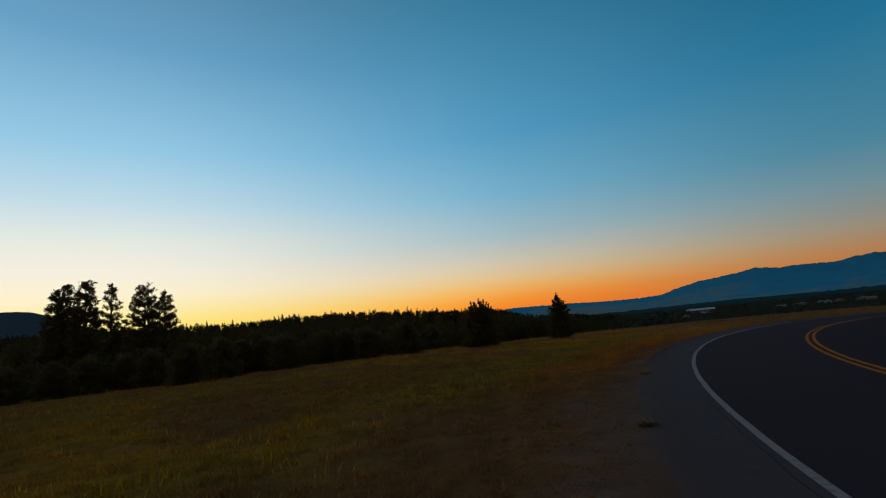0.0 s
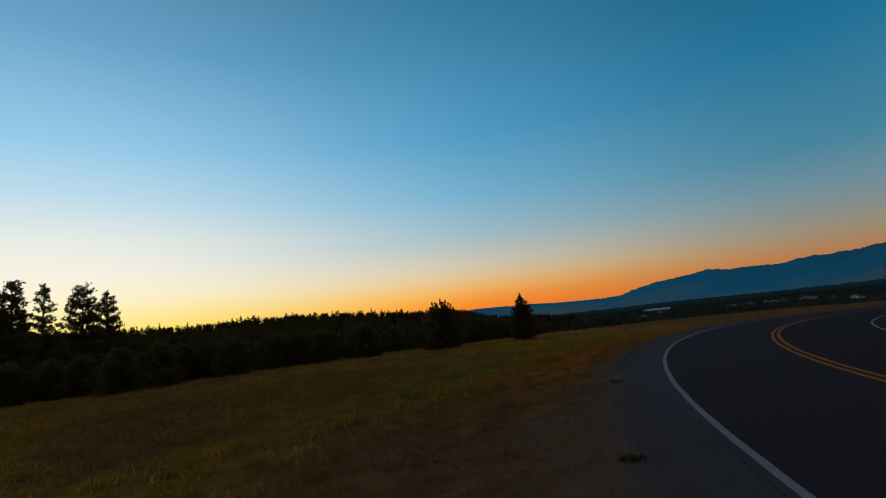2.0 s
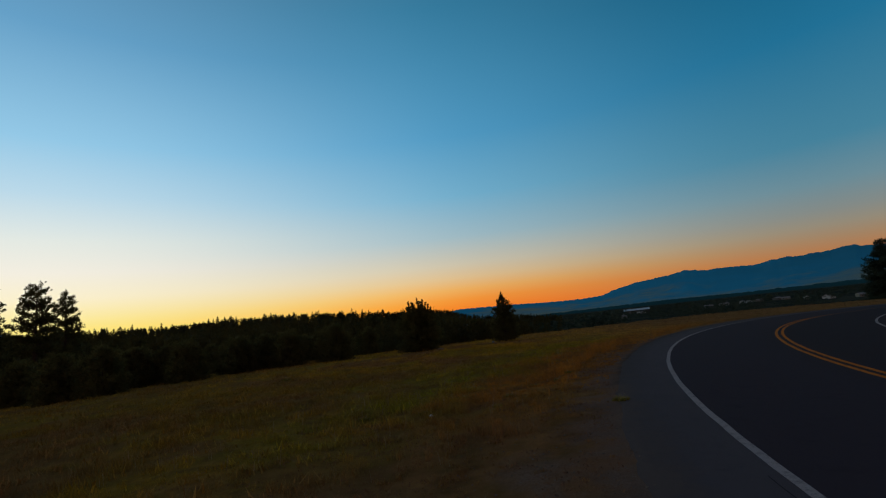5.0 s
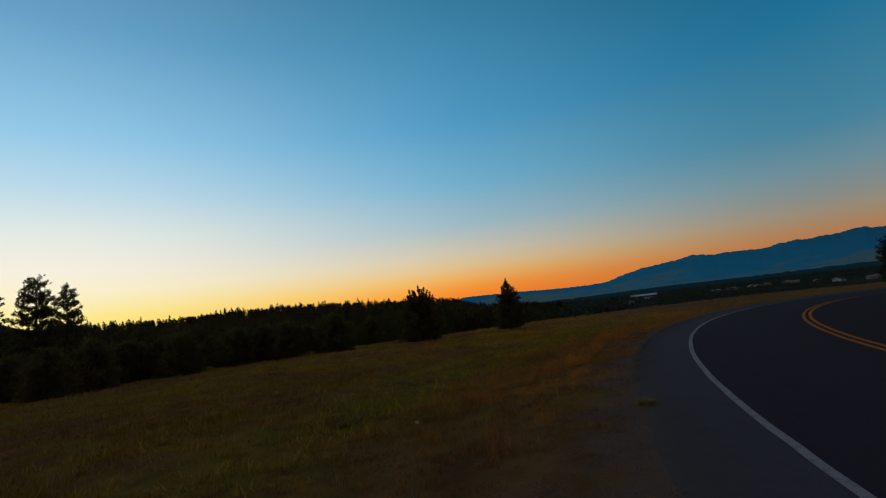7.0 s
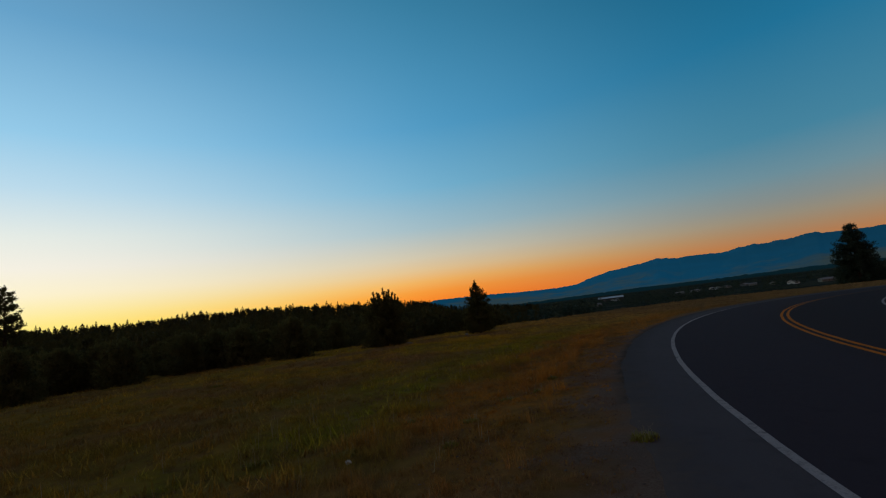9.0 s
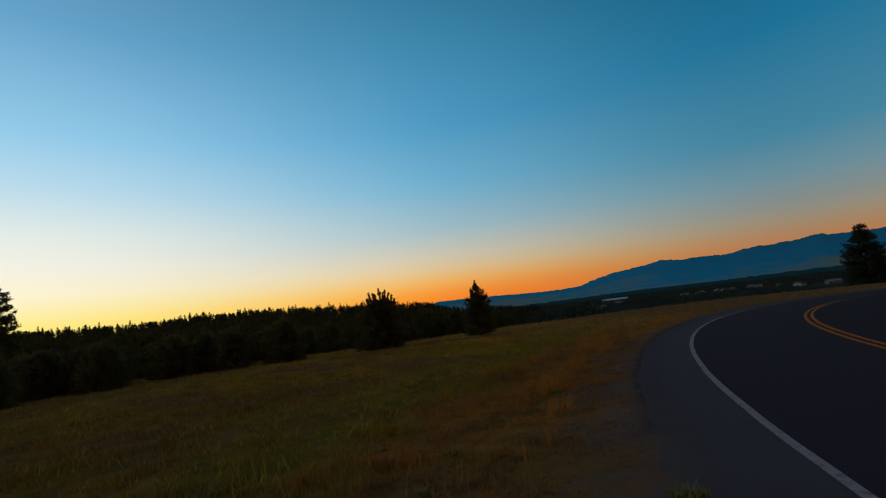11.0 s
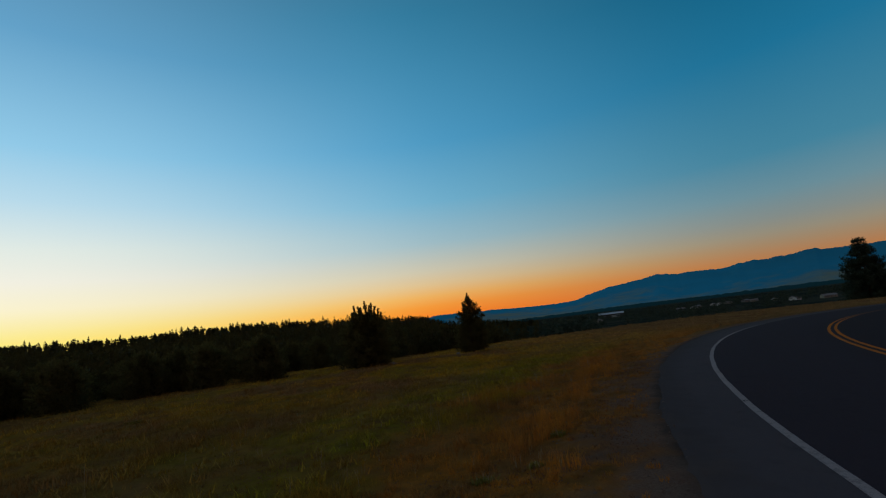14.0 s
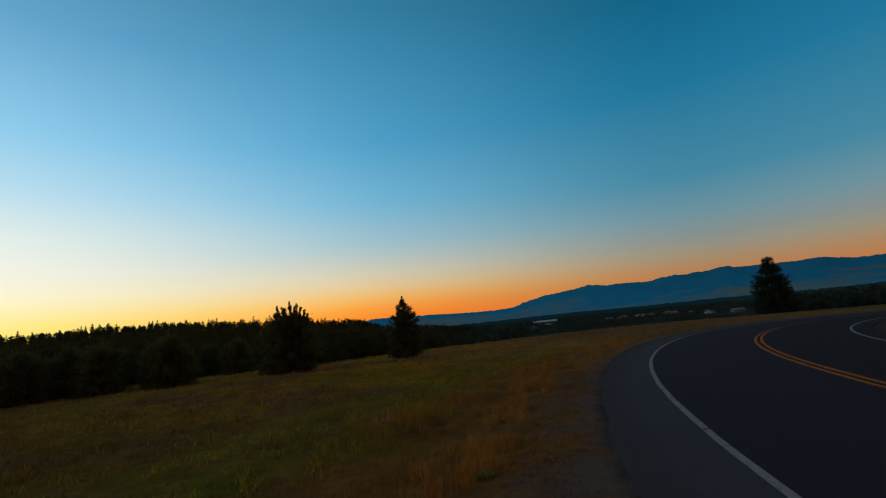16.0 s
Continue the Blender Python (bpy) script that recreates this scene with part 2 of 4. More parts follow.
def asphalt_material(name, a, b, streak, edge=None, inner=None):
    k = Nodes(name, 0.95, 0.04)
    c = k.mix(k.span(k.noise(140.0, 3.0, 0.7), 0.3, 0.7), a, b)
    c = k.mix(k.span(k.noise(0.45, 4.0), 0.42, 0.72, 0.0, 0.5), c, streak)
    c = k.mix(k.span(k.noise(3.5, 5.0), 0.55, 0.75, 0.0, 0.35), c, (a[0] * 0.6, a[1] * 0.6, a[2] * 0.6))
    if inner:
        c = k.mix(k.span(k.road_offset(), R_MID - R_PAVE - 0.4, R_MID - R_PAVE + 0.9, 0.7, 0.0), c, inner)
    if edge:
        off = k.math("ADD", k.road_offset(), k.span(k.noise(1.7, 5.0, 0.65), 0.3, 0.7, -0.22, 0.22))
        c = k.mix(k.span(off, -0.50, 0.02, 0.0, 0.65), c, edge)
        dust = k.math("ADD", off, k.span(k.noise(7.0, 5.0, 0.7), 0.3, 0.7, -0.18, 0.18))
        c = k.mix(k.math("MULTIPLY", k.span(dust, -0.45, 0.05, 0.0, 0.6), k.span(k.lip_stretch(), 0.0, 1.0, 1.0, 0.15)), c, (0.112, 0.074, 0.060))
    k.colour(c).bump(k.noise(160.0, 3.0, 0.7), 0.35, 0.006)
    return k.m


def paint_material(name, c, under, worn_from=None):
    k = Nodes(name, 0.85, 0.06)
    worn = k.mix(k.span(k.noise(9.0, 6.0, 0.75), 0.50, 0.72, 0.0, 0.75), c, under)
    worn = k.mix(k.span(k.noise(60.0, 4.0, 0.7), 0.5, 0.75, 0.0, 0.6), worn, under)
    if worn_from:
        sp = k.add("ShaderNodeSeparateXYZ")
        k.link(k.add("ShaderNodeNewGeometry").outputs["Position"], sp.inputs[0])
        worn = k.mix(k.span(sp.outputs[0], worn_from, worn_from + 8.0, 0.0, 0.85), worn, under)
    k.colour(worn).bump(k.noise(120.0, 3.0), 0.25, 0.004)
    return k.m


def grass_material(name, pale):
    k = Nodes(name, 0.9, 0.03)
    c = meadow_colour(k, pale)
    c = k.mix(k.span(k.island(), 0.0, 1.0, 0.0, 0.45), c, (0.25, 0.145, 0.034))
    k.colour(c)
    return k.m


def weed_material(name, a, b):
    k = Nodes(name, 0.85, 0.15)
    k.colour(k.mix(k.island(), a, b))
    return k.m


def bark_material():
    k = Nodes("pine_bark", 0.95, 0.1)
    c = k.mix(k.span(k.noise(7.0, 5.0, 0.7, (1, 1, 0.25)), 0.35, 0.65), (0.035, 0.022, 0.015), (0.11, 0.066, 0.042))
    k.colour(c).bump(k.noise(9.0, 5.0, 0.7, (1, 1, 0.3)), 0.9, 0.05)
    return k.m


def needle_material(name, a, b):
    k = Nodes(name, 0.8, 0.15)
    c = k.mix(k.island(), a, b)
    c = k.mix(k.span(k.noise(0.6, 3.0), 0.4, 0.7, 0.0, 0.5), c, (a[0] * 0.5, a[1] * 0.5, a[2] * 0.5))
    k.colour(c)
    thin, both = k.add("ShaderNodeBsdfTranslucent"), k.add("ShaderNodeMixShader")
    k.link(c, thin.inputs["Color"])
    both.inputs["Fac"].default_value = 0.45
    k.link(k.b.outputs[0], both.inputs[1])
    k.link(thin.outputs[0], both.inputs[2])
    k.link(both.outputs[0], k.m.node_tree.nodes["Material Output"].inputs["Surface"])
    return k.m


def rock_material():
    k = Nodes("pale_rock", 0.9, 0.2)
    c = k.mix(k.span(k.noise(12.0, 6.0, 0.7), 0.35, 0.7), (0.20, 0.17, 0.14), (0.12, 0.105, 0.085))
    k.colour(c).bump(k.noise(30.0, 5.0), 0.6, 0.01)
    return k.m


def plain_material(name, a, b, scale=1.0, rough=0.85):
    k = Nodes(name, rough, 0.02 if rough > 0.9 else 0.2)
    k.colour(k.mix(k.span(k.noise(scale, 5.0, 0.7), 0.3, 0.7), a, b))
    return k.m


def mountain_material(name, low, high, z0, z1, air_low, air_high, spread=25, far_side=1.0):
    """Far slopes: grass below, timber above, and the haze of the air painted in as emission, weaker away from the
    afterglow.
    """
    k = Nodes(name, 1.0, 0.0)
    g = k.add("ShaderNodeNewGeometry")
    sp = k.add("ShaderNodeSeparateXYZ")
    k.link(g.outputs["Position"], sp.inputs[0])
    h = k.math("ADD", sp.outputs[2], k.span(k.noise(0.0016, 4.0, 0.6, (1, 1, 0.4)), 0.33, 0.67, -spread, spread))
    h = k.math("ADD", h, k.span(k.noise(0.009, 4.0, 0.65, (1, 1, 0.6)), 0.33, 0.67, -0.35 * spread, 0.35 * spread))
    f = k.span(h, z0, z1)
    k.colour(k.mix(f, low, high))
    # emission stands in for the haze between here and the slopes
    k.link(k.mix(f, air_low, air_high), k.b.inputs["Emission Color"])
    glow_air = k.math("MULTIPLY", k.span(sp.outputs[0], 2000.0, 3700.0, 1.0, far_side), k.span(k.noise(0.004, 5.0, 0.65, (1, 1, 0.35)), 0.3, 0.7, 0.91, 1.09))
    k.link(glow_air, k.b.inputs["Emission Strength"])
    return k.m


M_GROUND = ground_material()
M_LANE = asphalt_material("lane_asphalt", (0.032, 0.0210, 0.0255), (0.056, 0.039, 0.046), (0.041, 0.030, 0.035), inner=(0.030, 0.019, 0.020))
M_SHOULDER = asphalt_material("shoulder_asphalt", (0.060, 0.046, 0.048), (0.106, 0.082, 0.087), (0.068, 0.053, 0.057), (0.052, 0.040, 0.039))
M_SEAL = plain_material("crack_tar", (0.034, 0.029, 0.029), (0.050, 0.043, 0.042), 20.0, 0.95)
M_WHITE = paint_material("white_road_paint", (0.330, 0.262, 0.250), (0.080, 0.063, 0.062))
M_WORN = paint_material("worn_white_road_paint", (0.330, 0.262, 0.250), (0.060, 0.046, 0.048), 19.0)
M_YELLOW = paint_material("yellow_road_paint", (0.60, 0.150, 0.001), (0.060, 0.032, 0.018), 25.0)
M_GRASS = grass_material("short_dry_grass", 1.18)
M_TALL_GRASS = grass_material("tall_bleached_grass", 1.62)
M_VERGE_GRASS = grass_material("orange_verge_grass", 1.40)
M_WEED = weed_material("weed_leaves", (0.060, 0.050, 0.012), (0.110, 0.084, 0.022))
M_OLIVE = weed_material("olive_weed_leaves", (0.120, 0.110, 0.014), (0.200, 0.165, 0.026))
M_STRAW = weed_material("straw_stalks", (0.22, 0.16, 0.08), (0.34, 0.26, 0.15))
M_BARK = bark_material()
M_NEEDLE = needle_material("pine_needles", (0.090, 0.076, 0.022), (0.120, 0.098, 0.030))
M_FOREST = needle_material("forest_needles", (0.056, 0.044, 0.012), (0.072, 0.055, 0.016))
# darker, bluer pine needles: distance haze put into the far tree's colour
M_COOL = needle_material("hazed_pine_needles", (0.034, 0.046, 0.028), (0.052, 0.066, 0.040))
M_VALLEY = needle_material("valley_leaves", (0.034, 0.046, 0.030), (0.068, 0.080, 0.050))
M_ROCK = rock_material()
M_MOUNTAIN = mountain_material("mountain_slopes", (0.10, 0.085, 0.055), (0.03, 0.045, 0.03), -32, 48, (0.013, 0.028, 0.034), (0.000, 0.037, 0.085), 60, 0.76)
# belt and hill also emit a faint bluish air haze of their own
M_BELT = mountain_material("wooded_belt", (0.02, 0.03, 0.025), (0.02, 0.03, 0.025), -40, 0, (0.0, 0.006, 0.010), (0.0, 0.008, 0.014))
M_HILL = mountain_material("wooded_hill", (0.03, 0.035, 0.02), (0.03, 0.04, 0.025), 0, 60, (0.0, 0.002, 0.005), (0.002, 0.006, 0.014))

# ---- mesh helpers ----


def mesh_of(name, verts, faces, material, smooth_faces=False):
    me = bpy.data.meshes.new(name)
    me.from_pydata([tuple(v) for v in verts], [], faces)
    me.materials.append(material)
    if smooth_faces:
        me.shade_smooth()
    me.update()
    return me


def part(name, me, parent, label=""):
    ob = new(name, me)
    ob.parent = parent
    return tagged(ob, label) if label else ob


def empty(name, x, y, z, rz=0.0, size=1.0):
    ob = new(name)
    ob.empty_display_size = 0.2
    ob.matrix_basis = pose(x, y, z, 0, 0, rz) @ Matrix.Diagonal((size, size, size, 1))
    return ob


def from_bm(name, bm, material, smooth_faces=False):
    me = bpy.data.meshes.new(name)
    bm.to_mesh(me)
    bm.free()
    me.materials.append(material)
    if smooth_faces:
        me.shade_smooth()
    return me


# ---- ground ----


def build_ground():
    phis, a = [], -180.0
    while a < 180.0:
        phis.append(a)
        a += 0.4 if -14 <= a < 96 else 3.0
    radii = [3, 10, 20, 30, 38, 43, 46, 47.5, 48.5, R_IN - 0.95, R_IN - 0.85, 51, 54, 57, R_PAVE - 0.16, R_PAVE - 0.05]
    s = 0.06
    while s < 4800:
        radii.append(R_PAVE + s)
        s += 0.22 if s < 4 else 0.4 if s < 25 else s * 0.06
    verts, faces = [], []
    for r in radii:
        sunk = 0.07 if R_IN - 0.9 < r < R_PAVE - 0.1 else 0.012 if r < R_PAVE and r > R_IN - 1 else 0.001
        for p in phis:
            x, y = polar(radians(p), r)
            verts.append((x, y, ground_z(x, y) - sunk))
    n = len(phis)
    for i in range(len(radii) - 1):
        for j in range(n):
            k = (j + 1) % n
            faces.append((i * n + j, (i + 1) * n + j, (i + 1) * n + k, i * n + k))
    verts.append((CX, CY, slope(CX, CY)))
    for j in range(n):
        faces.append((len(verts) - 1, j, (j + 1) % n))
    tagged(new("ground", mesh_of("ground", verts, faces, M_GROUND, True)), "dry grass meadow with a gravel verge along the road", "ground", kind="structure")


def arc_strip(name, r0, r1, a0, a1, step, lift, material, thick=0.0, ragged=0.0, wobble=0.0, seed=0.0, drift=0.0):
    """A band along the road's arc between two radii, with real edges when thick."""
    verts, faces = [], []
    cols = max(2, int((a1 - a0) / step))
    nr = max(1, int((r1 - r0) / 0.9)) if thick else 1
    for i in range(cols + 1):
        p = radians(a0 + (a1 - a0) * i / cols)
        w = wobble * noise.noise((p * 90, seed, 0.5)) + drift * (1 - smooth(22, 38, math.degrees(p)))
        e = ragged * (noise.noise((p * 40, seed, 2.5)) + 0.7 * noise.noise((p * 190, seed, 5.0)))
        ring = [r0 + w + (r1 - r0 + (e if k == nr else 0)) * k / nr for k in range(nr + 1)]
        for r in ring:
            x, y = polar(p, r)
            verts.append((x, y, slope(x, y) + lift))
        if thick:
            x, y = polar(p, ring[-1] + (0.35 if ragged else 0.03))
            verts.append((x, y, slope(x, y) + lift - thick))
            x, y = polar(p, ring[0] - 0.03)
            verts.append((x, y, slope(x, y) + lift - thick))
    m = nr + 1 + (2 if thick else 0)
    for i in range(cols):
        a, b = i * m, (i + 1) * m
        for k in range(nr):
            faces.append((a + k, b + k, b + k + 1, a + k + 1)[::-1])
        if thick:
            faces.append((a + nr, b + nr, b + nr + 1, a + nr + 1)[::-1])
            faces.append((a + nr + 2, b + nr + 2, b, a)[::-1])
    me = mesh_of(name, verts, faces, material)
    return me


A0, A1 = -60.0, 200.0


def build_road():
    road = tagged(new("road", arc_strip("road", R_IN - 0.85, R_PAVE - 0.3, A0, A1, 0.5, 0.0, M_LANE, thick=0.06)), "dark asphalt two-lane road bending to one side", "road", kind="structure")
    part("edge_line", arc_strip("edge_line", R_EDGE - 0.05, R_EDGE + 0.05, A0, A1, 0.25, 0.009, M_WORN, wobble=0.012, seed=1), road, "worn white painted edge line")
    part("edge_line", arc_strip("edge_line", R_IN - 0.05, R_IN + 0.05, A0, A1, 0.25, 0.009, M_WHITE, wobble=0.012, seed=2), road, "worn white painted edge line")
    for off in (-0.11, 0.11):
        part("centre_line", arc_strip("centre_line", R_MID + off - 0.05, R_MID + off + 0.05, A0, A1, 0.25, 0.005, M_YELLOW, wobble=0.01, seed=3, drift=0.19), road, "orange-yellow painted centre line")
    part("tar_seam", arc_strip("tar_seam", R_EDGE + 0.15, R_EDGE + 0.162, A0, 20, 0.2, 0.008, M_SEAL, wobble=0.03, seed=4), road, "thin dark tar seam")
    tagged(new("shoulder", arc_strip("shoulder", R_EDGE, R_PAVE, A0, A1, 0.2, 0.004, M_SHOULDER, thick=0.03, ragged=0.05, seed=5)), "grey paved road shoulder with a broken edge", "road shoulder", kind="structure")
    # a crack that crosses the white line
    verts, faces = [], []
    c = Vector((8.65, 17.56))
    along, across = Vector((0.50, 0.86)), Vector((0.86, -0.50))
    for i in range(9):
        u = -0.075 + 0.019 * i
        q = c + across * u + along * (0.5 * u + 0.02 * math.sin(i * 2.1))
        for w in (-0.022, 0.022):
            x, y = q + along * w
            verts.append((x, y, slope(x, y) + 0.013))
    for i in range(8):
        faces.append((2 * i, 2 * i + 2, 2 * i + 3, 2 * i + 1))
    part("crack", mesh_of("crack", verts, faces, M_SEAL), road, "dark crack across the white line")


build_ground()
build_road()

# ---- far ridges ----


def ridge(name, points, near, crest, base_z, material, label, amp, seed, a_step=0.2, back_drop=0.6):
    """A range seen across the valley; points give the crest's height angle by bearing."""
    az = [p[0] for p in points]
    el = [p[1] for p in points]
    verts, faces = [], []
    cols = int((az[-1] - az[0]) / a_step)
    rows = [0, 0.1, 0.2, 0.3, 0.4, 0.5, 0.6, 0.7, 0.8, 0.88, 0.94, 1.0, 1.08]
    for i in range(cols + 1):
        a = az[0] + (az[-1] - az[0]) * i / cols
        e = float(np.interp(a, az, el))
        jag = amp * (noise.noise((a * 0.9, seed, 0)) * 0.6 + noise.noise((a * 2.3, seed, 4)) * 0.6 + noise.noise((a * 5.6, seed, 9)) * 0.30 + noise.noise((a * 13.0, seed, 13)) * 0.18)
        for u in rows:
            top = 1.8 + crest * math.tan(radians(e + jag * min(1.0, u) ** 5))
            d = near + (crest - near) * u
            spur = noise.noise((a * 0.45 + 2.2 * u, u * 1.6, seed + 7)) * 0.5 + noise.noise((a * 1.1 - 4.0 * u, u * 2.0, seed + 2)) * 0.22
            h = min(1.0, u) ** 1.25
            h += 0.17 * spur * math.sin(math.pi * min(1.0, u))
            if u > 1:
                h = back_drop
            s = radians(a)
            verts.append((d * math.sin(s), d * math.cos(s), base_z + (top - base_z) * h))
    m = len(rows)
    for i in range(cols):
        for k in range(m - 1):
            faces.append((i * m + k, (i + 1) * m + k, (i + 1) * m + k + 1, i * m + k + 1))
    tagged(new(name, mesh_of(name, verts, faces, material, True)), label, "mountains", kind="structure")


MOUNTAIN = [(-30, 0.8), (5, 0.95), (7.2, 1.19), (10, 1.12), (13.6, 1.02), (17, 0.86), (20, 0.76), (22.5, 0.78), (23.8, 0.88), (25.6, 1.42), (26.9, 1.70), (27.7, 1.90), (28.9, 1.98), (30.4, 2.16), (31.6, 2.28), (32.7, 2.53), (33.6, 2.42), (34.95, 2.21),
            (35.5, 2.31), (37.4, 2.23), (38.9, 2.13), (39.8, 2.22), (40.6, 2.44), (41.1, 2.41), (42.3, 2.48), (43.0, 2.44), (44.1, 2.50), (45.3, 2.55), (46.2, 2.70), (47.0, 2.78), (47.4, 2.59), (48.3, 2.49), (51.4, 2.41), (52.7, 2.38), (54.5, 2.45), (55.6, 2.26), (57.2, 1.98), (58.6, 2.01), (66, 1.8), (80, 1.4)]
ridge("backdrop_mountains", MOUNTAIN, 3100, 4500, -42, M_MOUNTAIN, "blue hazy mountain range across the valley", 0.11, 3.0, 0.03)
BELT = [(0, -0.62), (14, -0.55), (22, -0.50), (30, -0.42), (38, -0.50), (46, -0.44), (54, -0.52), (62, -0.42), (80, -0.5)]
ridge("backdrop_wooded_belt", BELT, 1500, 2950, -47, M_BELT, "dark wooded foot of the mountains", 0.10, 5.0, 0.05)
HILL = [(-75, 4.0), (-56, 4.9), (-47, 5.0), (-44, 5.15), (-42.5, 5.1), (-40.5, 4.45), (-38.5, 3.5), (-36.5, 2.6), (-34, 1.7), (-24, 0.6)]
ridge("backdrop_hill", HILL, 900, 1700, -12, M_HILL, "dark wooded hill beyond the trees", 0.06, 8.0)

# ---- plants ----


def blades(points, count, length, width, spread, rand, lean=0.5, segs=2):
    """Bent grass blades standing on points: vertices and faces."""
    verts, faces = [], []
    for (x, y, z, k) in points:
        for _ in range(count):
            a = rand.uniform(0, 2 * math.pi)
            b = rand.uniform(0, 2 * math.pi)
            ox, oy = spread * k * rand.uniform(0, 1) * math.cos(b), spread * k * rand.uniform(0, 1) * math.sin(b)
            h = length * k * rand.uniform(0.5, 1.15)
            w = width * rand.uniform(0.7, 1.3)
            t = lean * rand.uniform(0.2, 1.0) * h
            sx, sy = -math.sin(a) * w, math.cos(a) * w
            dx, dy = math.cos(a), math.sin(a)
            i = len(verts)
            verts.append((x + ox - sx, y + oy - sy, z - 0.02))
            verts.append((x + ox + sx, y + oy + sy, z - 0.02))
            if segs == 2:
                mx, my, mz = x + ox + dx * t * 0.3, y + oy + dy * t * 0.3, z + h * 0.6
                verts.append((mx - sx * 0.7, my - sy * 0.7, mz))
                verts.append((mx + sx * 0.7, my + sy * 0.7, mz))
                verts.append((x + ox + dx * t, y + oy + dy * t, z + h))
                faces.append((i, i + 1, i + 3, i + 2))
                faces.append((i + 2, i + 3, i + 4))
            else:
                verts.append((x + ox + dx * t, y + oy + dy * t, z + h))
                faces.append((i, i + 1, i + 2))
    return verts, faces


def meadow_points(n, smin, smax, amin, amax, seed, power=1.0):
    """Tuft places, in clumps with bare spots between, thinning out over the verge."""
    rand = random.Random(seed)
    pts = []
    while len(pts) < n:
        s = smin + (smax - smin) * rand.random() ** power
        p = radians(rand.uniform(amin, amax))
        x, y = polar(p, R_PAVE + s)
        late = smooth(21, 27, math.degrees(p))
        thin = smooth(0.3 - 0.2 * late, 2.0 - 0.8 * late, s + (1.2 - 0.5 * late) * noise.noise((x * 0.7, y * 0.7, 2.0)))
        clump = noise.noise((x * 1.1, y * 1.1, 6.0)) + 0.6 * noise.noise((x * 2.9, y * 2.9, 1.0))
        patch = noise.noise((x * 0.28, y * 0.28, 8.0))
        if rand.random() > thin * (0.35 + 0.65 * smooth(-0.25, 0.45, clump + 0.4 * patch)) + 0.012:
            continue
        k = (0.5 + 0.4 * rand.random() + 0.45 * smooth(-0.3, 0.6, clump)) * (0.85 + 0.4 * patch)
        pts.append((x, y, ground_z(x, y), max(0.25, k) * (0.5 + 0.5 * smooth(1.0, 4.0, s))))
    return pts


def tussock_points(n, smin, smax, amin, amax, seed):
    """Places of taller tussocks, gathered in drifts."""
    rand = random.Random(seed)
    pts = []
    while len(pts) < n:
        s = rand.uniform(smin, smax)
        p = radians(rand.uniform(amin, amax))
        x, y = polar(p, R_PAVE + s)
        drift = noise.noise((x * 0.45, y * 0.45, 11.0)) + 0.5 * noise.noise((x * 1.6, y * 1.6, 3.0))
        edge = smooth(smin, smin + 0.25 * (smax - smin), s) * (1 - smooth(smax - 0.3 * (smax - smin), smax, s))
        if rand.random() > edge * smooth(-0.15, 0.45, drift):
            continue
        pts.append((x, y, ground_z(x, y), rand.uniform(0.55, 1.0) * (0.75 + 0.4 * smooth(0.0, 0.6, drift))))
    return pts


def build_meadow():
    rand = random.Random(5)
    v, f = blades(meadow_points(14500, 0.3, 17, 12, 46, 1, 1.3), 16, 0.125, 0.0030, 0.19, rand, 1.5)
    tagged(new("near_grass", mesh_of("near_grass", v, f, M_GRASS)), "short dry tan and olive meadow grass", "grass", kind="stuff")
    v, f = blades(meadow_points(22000, 4.0, 60, 2, 100, 2, 1.15), 7, 0.18, 0.014, 0.34, rand, 1.3, 1)
    tagged(new("far_grass", mesh_of("far_grass", v, f, M_TALL_GRASS)), "dry meadow grass in uneven patches", "grass", kind="stuff")
    v, f = blades(tussock_points(620, 1.0, 4.6, 21, 62, 4), 34, 0.30, 0.0032, 0.20, rand, 0.75)
    tagged(new("verge_grass", mesh_of("verge_grass", v, f, M_VERGE_GRASS)), "wispy orange dry grass tussocks along the verge", "grass", kind="stuff")
    v, f = blades(tussock_points(900, 4.0, 30, 12, 62, 6), 26, 0.25, 0.0042, 0.24, rand, 0.8)
    tagged(new("tussock_grass", mesh_of("tussock_grass", v, f, M_GRASS)), "taller olive and ochre tussocks in the meadow", "grass", kind="stuff")
    v, f = blades(meadow_points(420, 0.9, 9, 14, 40, 3), 3, 0.34, 0.0026, 0.06, rand, 0.5)
    tagged(new("straw_stalks", mesh_of("straw_stalks", v, f, M_STRAW)), "thin pale straw stalks above the grass", "grass", kind="stuff")


build_meadow()


def stone_mesh(name, seed, sx, sy, sz, material):
    bm = bmesh.new()
    bmesh.ops.create_icosphere(bm, subdivisions=2, radius=1.0)
    for v in bm.verts:
        k = 1 + 0.35 * noise.noise(v.co * 1.3 + Vector((seed, 0, 0)))
        v.co = Vector((v.co.x * sx * k, v.co.y * sy * k, v.co.z * sz * k + sz * 0.55))
    return from_bm(name, bm, material)


